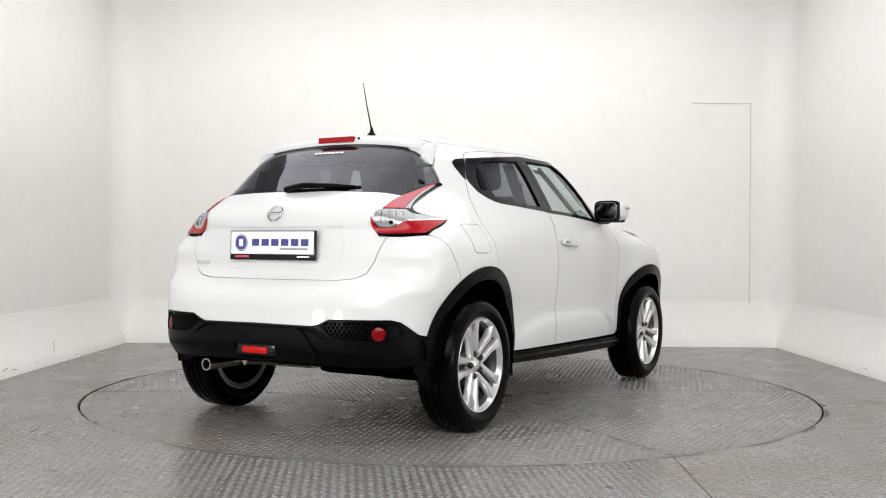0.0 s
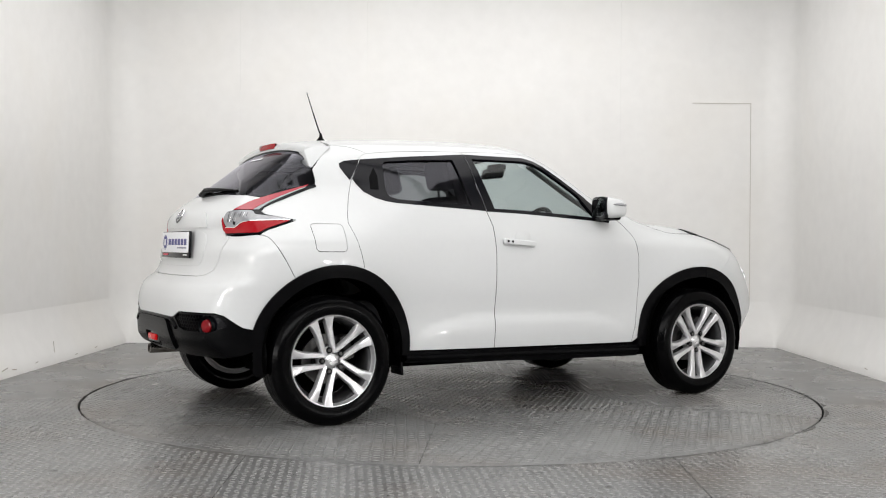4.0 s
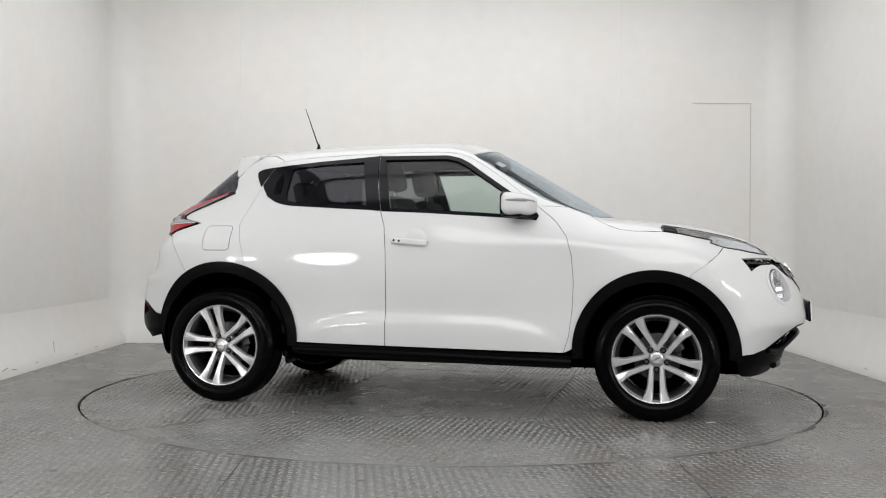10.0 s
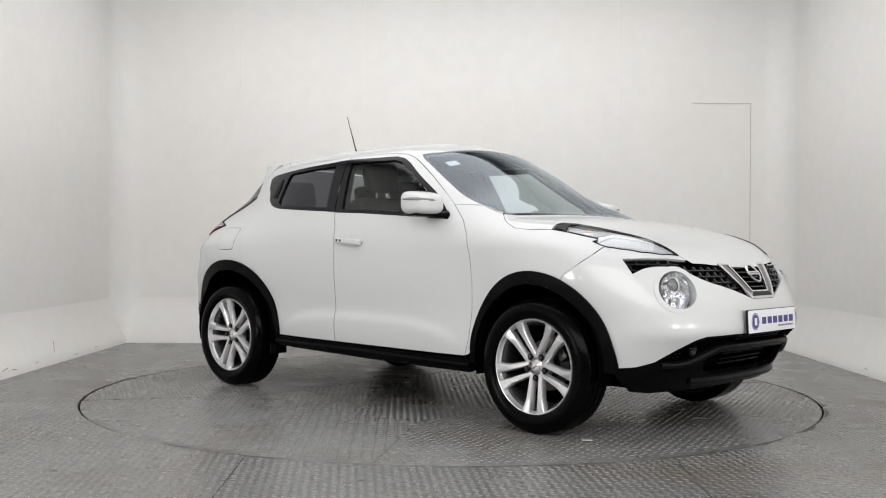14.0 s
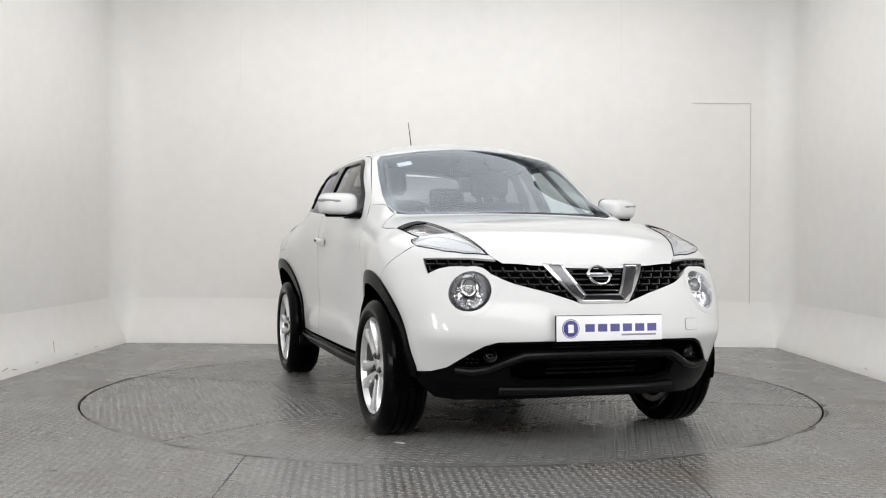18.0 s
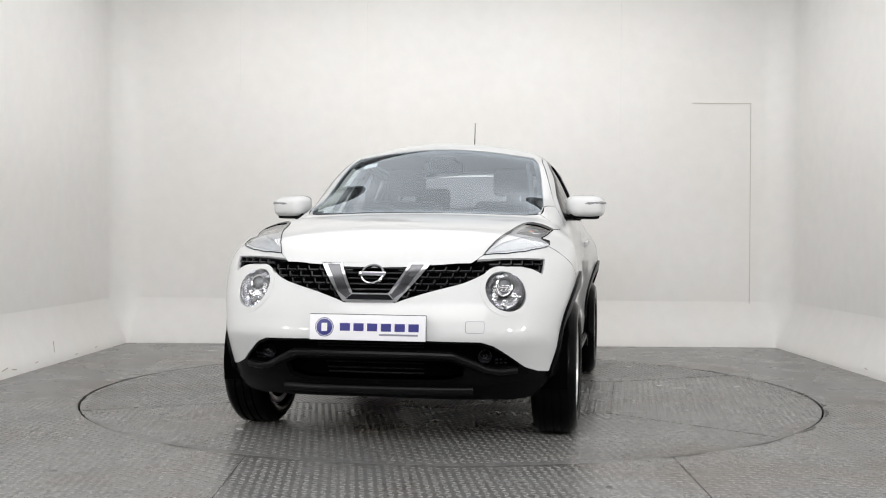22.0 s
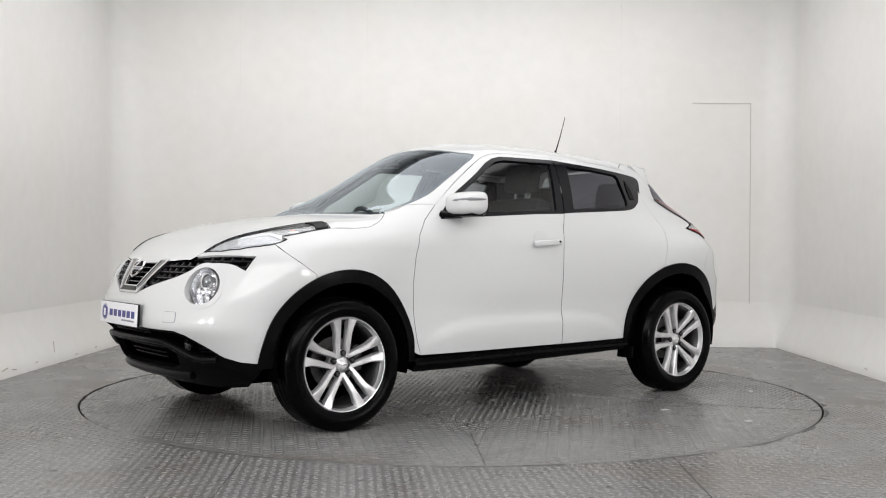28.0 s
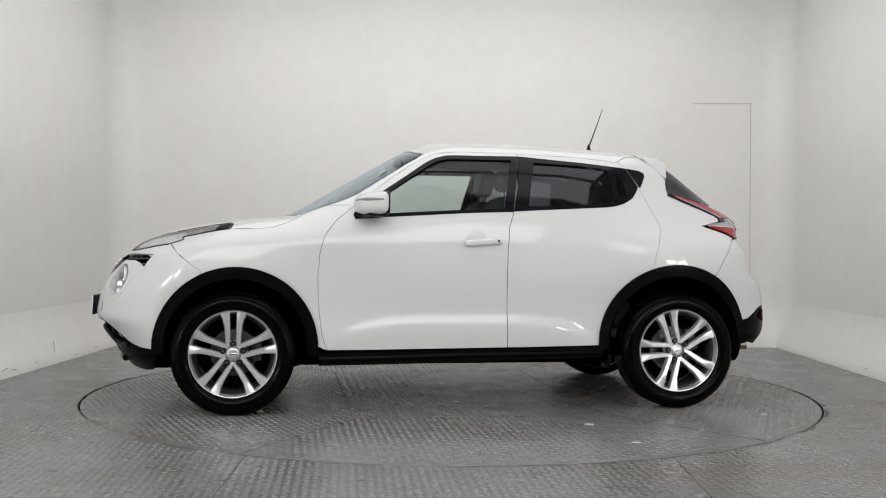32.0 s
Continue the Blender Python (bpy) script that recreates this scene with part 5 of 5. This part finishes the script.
def wheel_at(x, y, s, turn):
    global master
    if master is None:
        w = new("wheel")
        w.parent = car
        w["label"] = "silver double-spoke alloy wheel with black tyre"
        part("tyre", tyre_mesh(), RUBBER, w, "black road tyre", sharp=50)
        rim = [(.205, -.085), (.222, -.092), (.235, -.088), (.228, -.075), (.205, -.05), (.202, .02), (.214, .055), (.224, .068), (.229, .086), (.231, .093), (.235, .094), (.238, .089), (.235, .082), (.228, .03)]
        part("rim", lathe(rim, 72, "y"), ALLOY, w)
        part("barrel", lathe([(.205, -.085), (.203, -.05), (.200, .02), (.212, .055), (.221, .066)], 60, "y"), ALLOY_IN, w)
        part("hub", lathe([(.001, .064), (.028, .064), (.034, .061), (.042, .054), (.048, .044), (.070, .040), (.072, .020), (.066, .0)], 40, "y"), ALLOY, w)
        cap = part("centre_cap", lathe([(.001, .071), (.022, .070), (.027, .066), (.028, .055)], 28, "y"), ALLOY, w)
        bm = box(bmesh.new(), (.040, .003, .008), (0, .0715, 0), .001)
        part("badge_bar", bm, CHROME, cap)
        for k in range(5):
            sp = part("spoke", spoke_mesh(), ALLOY, w, sharp=40) if k == 0 else link("spoke", w["first"].data, w)
            if k == 0:
                w["first"] = sp
            sp.matrix_basis = pose(0, .046, 0) @ pose(0, 0, 0, 0, 72 * k, 0)
            a = radians(72 * k + 90)
            nut = part("wheel_nut", lathe([(.001, .060), (.007, .060), (.0105, .055), (.0105, .030)], 6, "y"), DISCSTEEL, w, smooth=False)
            pocket = part("nut_pocket", lathe([(.001, .0485), (.0155, .0485), (.0165, .046)], 16, "y"), GLOSS, w)
            pocket.matrix_basis = pose(.057 * math.cos(a), .021, .057 * math.sin(a))
            nut.matrix_basis = pose(.057 * math.cos(a), .019, .057 * math.sin(a))
        del w["first"]
        part("brake_disc", lathe([(.001, -.020), (.075, -.020), (.078, -.032), (.130, -.032), (.130, -.052), (.001, -.052)], 48, "y"), DISCSTEEL, w, "steel brake disc")
        bm = box(bmesh.new(), (.055, .085, .13), (-.125, -.035, .02), .012)
        part("caliper", bm, DISCSTEEL, w)
        part("backplate", lathe([(.001, -.070), (.198, -.070), (.203, -.085)], 40, "y"), DARK, w)
        master = w
        ob = w
    else:
        ob = copy_thing(master, Matrix())
        ob.parent = car
    ob.matrix_basis = pose(x, y, TYRE_R) @ pose(0, 0, 0, 0, 0, 0 if s > 0 else 180) @ pose(0, 0, 0, 0, turn, 0)
    return ob


for x, s, turn in ((1.263, 1, 0), (-1.263, 1, 18), (1.260, -1, 36), (-1.262, -1, 18)):
    wheel_at(x, s * .772, s, turn)

# ---- underbody and wheel wells ----
under = part("underbody", box(bmesh.new(), (1.74, 1.30, .09), (0, 0, .31), .03), DARK, car, "black underbody")
for name, size, at in (("floor_tunnel", (2.2, .56, .12), (0, 0, .262)), ("engine_tray", (.90, 1.02, .22), (1.33, 0, .33)), ("boot_well", (.56, 1.10, .26), (-1.56, 0, .47)), ("rear_axle", (.9, 1.0, .20), (-1.25, 0, .42))):
    part(name, box(bmesh.new(), size, at, .045), DARK, under)
for s in RANGE:
    for c in (ARCH_F, ARCH_R):
        bm = bmesh.new()
        n = 20
        ang = [radians(a) for a in np.linspace(-15, 195, n)]
        for r, y0, y1 in ((RA - .045, .845, .52),):
            a0 = [bm.verts.new((c[0] + r * math.cos(a), s * y0, c[1] + r * math.sin(a))) for a in ang]
            a1 = [bm.verts.new((c[0] + r * math.cos(a), s * y1, c[1] + r * math.sin(a))) for a in ang]
            for i in range(n - 1):
                bm.faces.new((a0[i], a0[i + 1], a1[i + 1], a1[i]))
            bm.faces.new(a1)
        part("wheel_well", bm, DARK, car, "black wheel arch liner")
    part("suspension_arm", tube([(1.26, s * .66, .30), (1.15, s * .35, .25)], .028, 8), DARK, under)
    part("suspension_arm", tube([(-1.26, s * .66, .30), (-.85, s * .45, .30)], .032, 8), DARK, under)
    part("suspension_strut", tube([(1.20, s * .62, .32), (1.22, s * .56, .62)], .03, 8), DARK, under)
pipe = part("exhaust", tube([(-.2, .12, .27), (-1.2, .20, .30), (-1.62, .365, .318)], .028, 10), EXHAUST, car, "steel exhaust with tail pipe")
part("silencer", tube([(-1.50, -.02, .345), (-1.52, .36, .345)], .085, 14, squash=.7), EXHAUST, pipe)
part("tail_pipe", lathe([(.024, .0), (.030, .0), (.031, -.24), (.025, -.24), (.023, -.05)], 20, "x", at=(-1.65, .385, .318)), EXHAUST, pipe)
part("rear_light_bar", box(bmesh.new(), (.03, .15, .032), (-1.960, 0, .420), .008), TAILGLOW, rlow, "dark red centre rear lamp")
part("light_surround", box(bmesh.new(), (.02, .24, .06), (-1.952, 0, .420), .012), GLOSS, rlow)

# ---- cabin ----
cabin = new("cabin")
cabin.parent = car
cabin["label"] = "dark cabin with fabric seats"
bm = box(bmesh.new(), (2.3, 1.36, .05), (-.35, 0, .42), .02)
part("cabin_floor", bm, DASH, cabin)
for s in RANGE:
    bm = box(bmesh.new(), (1.42, .05, .62), (-.06, s * .745, .76), .02)
    part("door_card", bm, DASH, cabin)
    bm = box(bmesh.new(), (.36, .05, .22), (-1.20, s * .63, .98), .02)
    part("side_lining", bm, DASH, cabin)
bm = box(bmesh.new(), (.05, 1.10, .52), (-1.58, 0, .80), .02)
part("boot_lining", bm, DASH, cabin)
bm = box(bmesh.new(), (.44, 1.0, .03), (-1.30, 0, 1.08), .01)
part("parcel_shelf", bm, DASH, cabin)
bm = box(bmesh.new(), (.36, 1.36, .22), (.62, 0, .945), .07, (0, 8, 0), 3)
box(bm, (.30, 1.30, .10), (.80, 0, 1.02), .04, (0, 8, 0))
dash = part("dashboard", bm, DASH, cabin, "black dashboard")
bm = box(bmesh.new(), (.16, .34, .07), (.50, -.36, 1.075), .03, (0, 0, 0), 3)
part("instrument_hood", bm, DASH, dash)
# headlining: an inner roof skin under the painted one
lining_out = [(.20, 0), (.19, .3), (.12, .52), (-.35, .565), (-.90, .52), (-1.15, .40), (-1.2, 0)]
panel("headlining", "t", lining_out + [(u, -v) for u, v in lining_out[::-1] if v > 0], LINING, cabin, lift=-.045, gap=0, depth=.01, res=.08)
for s in RANGE:
    tr = part("pillar_lining", tube([(.80, s * .59, 1.04), (.45, s * .56, 1.235), (.17, s * .51, 1.42)], .015, 8), TRIM, cabin)
    part("pillar_lining", tube([(-.36, s * .69, 1.06), (-.40, s * .57, 1.41)], .030, 8), DASH, cabin)
    panel("pillar_lining", "s", [(-.95, 1.41), (-1.03, 1.24), (-1.10, 1.08), (-1.24, 1.08), (-1.235, 1.25), (-1.235, 1.33), (-1.17, 1.41), (-1.08, 1.425)], TRIM, cabin, side=s, lift=-.03, gap=0, depth=.01, res=.05)
bm = box(bmesh.new(), (.80, .20, .16), (.10, 0, .56), .04)
part("centre_console", bm, DASH, cabin)
part("gear_lever", tube([(.22, 0, .62), (.20, 0, .76), (.195, 0, .80)], [.012, .014, .024], 10), DASH, cabin)
for s in RANGE:
    part("seat_belt", tube([(-.37, s * .63, 1.30), (-.33, s * .645, 1.0), (-.30, s * .66, .65)], [.022, .022, .022], 4, squash=.15), FABRIC, cabin)
sw = part("steering_wheel", lathe([(.165 + .015 * math.cos(a), .015 * math.sin(a)) for a in np.linspace(0, 2 * math.pi, 11)[:-1]], 36, "x", close=True), DASH, cabin, "black steering wheel")
sw.matrix_basis = pose(.33, -.36, 1.015) @ pose(0, 0, 0, 0, 24, 0)
bm = box(bmesh.new(), (.03, .30, .045), (0, 0, 0), .012)
box(bm, (.05, .13, .12), (.01, 0, -.01), .03)
part("spoke_bar", bm, DASH, sw)


def seat(x, y, wide, lean, back_h=.58, head=True):
    st = new("seat")
    st.parent = cabin
    st["label"] = "dark fabric car seat with headrest"
    st.matrix_basis = pose(x, y, .45)
    part("cushion", box(bmesh.new(), (.50, wide, .18), (.05, 0, .10), .07, (0, -6, 0), 3), FABRIC, st)
    part("backrest", box(bmesh.new(), (.15, wide, back_h), (-.24, 0, .20 + back_h / 2), .06, (0, -lean, 0), 3), FABRIC, st)
    if head:
        part("headrest", box(bmesh.new(), (.10, .26, .18), (-.33, 0, .20 + back_h + .12), .045, (0, -lean + 6, 0), 3), FABRIC, st)
        part("headrest_posts", tube([(-.31, .05, .15 + back_h), (-.32, .05, .25 + back_h)], .007, 6, tube([(-.31, -.05, .15 + back_h), (-.32, -.05, .25 + back_h)], .007, 6)), STEEL, st)
    return st


seat(-.02, .36, .50, 18)
seat(-.02, -.36, .50, 18)
seat(-.86, .34, .60, 20, .50)
seat(-.86, -.34, .60, 20, .50)
bm = box(bmesh.new(), (.03, .24, .07), (.25, 0, 1.405), .02, (0, 15, 0))
part("inner_mirror", bm, GLOSS, cabin, "black interior mirror")
bm = box(bmesh.new(), (.06, .16, .05), (.28, 0, 1.445), .02)
part("sensor_cover", bm, GLOSS, cabin)
p, n = skin_point("t", .34, .44, -.012, -1)
ob = part("sticker", box(bmesh.new(), (.085, .05, .001)), WHITEPRINT, cabin, "white paper sticker inside the windscreen", smooth=False)
ob.matrix_basis = facing(p, n, (-1, 0, .6))
# writing on the rear window
p, n = skin_point("r", 0.0, 1.415, .0, 1)
for k in range(7):
    ob = part("lettering_bar", box(bmesh.new(), (.020, .016, .0006)), WHITEPRINT, hatch, smooth=False)
    q, m = skin_point("r", "y", (.085 - .028 * k, 1.418), .0005)
    ob.matrix_basis = facing(q, m)


# ---- the turning ----
LAG = curve_of((-4, 1.6), (0, 1.05), (3, .2), (6, -.08), (9, -.33), (13, -.42), (17, -.58), (19, -.68), (21, -.70), (23, -.15), (25, .55), (28, .40), (32, .75), (36, .9))


def heading(t):
    return 59.254 - 7.2119 * t + float(LAG(t))


def motions():
    """The disc turns under the car, which stands a hand's width off its centre."""
    rows_car, rows_disc = [], []
    for t in range(0, 33):
        a = heading(t)
        turn = pose(0, 0, 0, 0, 0, a)
        rows_disc.append((t, turn))
        rows_car.append((t, turn @ pose(.067, .005, .002)))
    walk(disc, rows_disc)
    walk(car, rows_car)


motions()
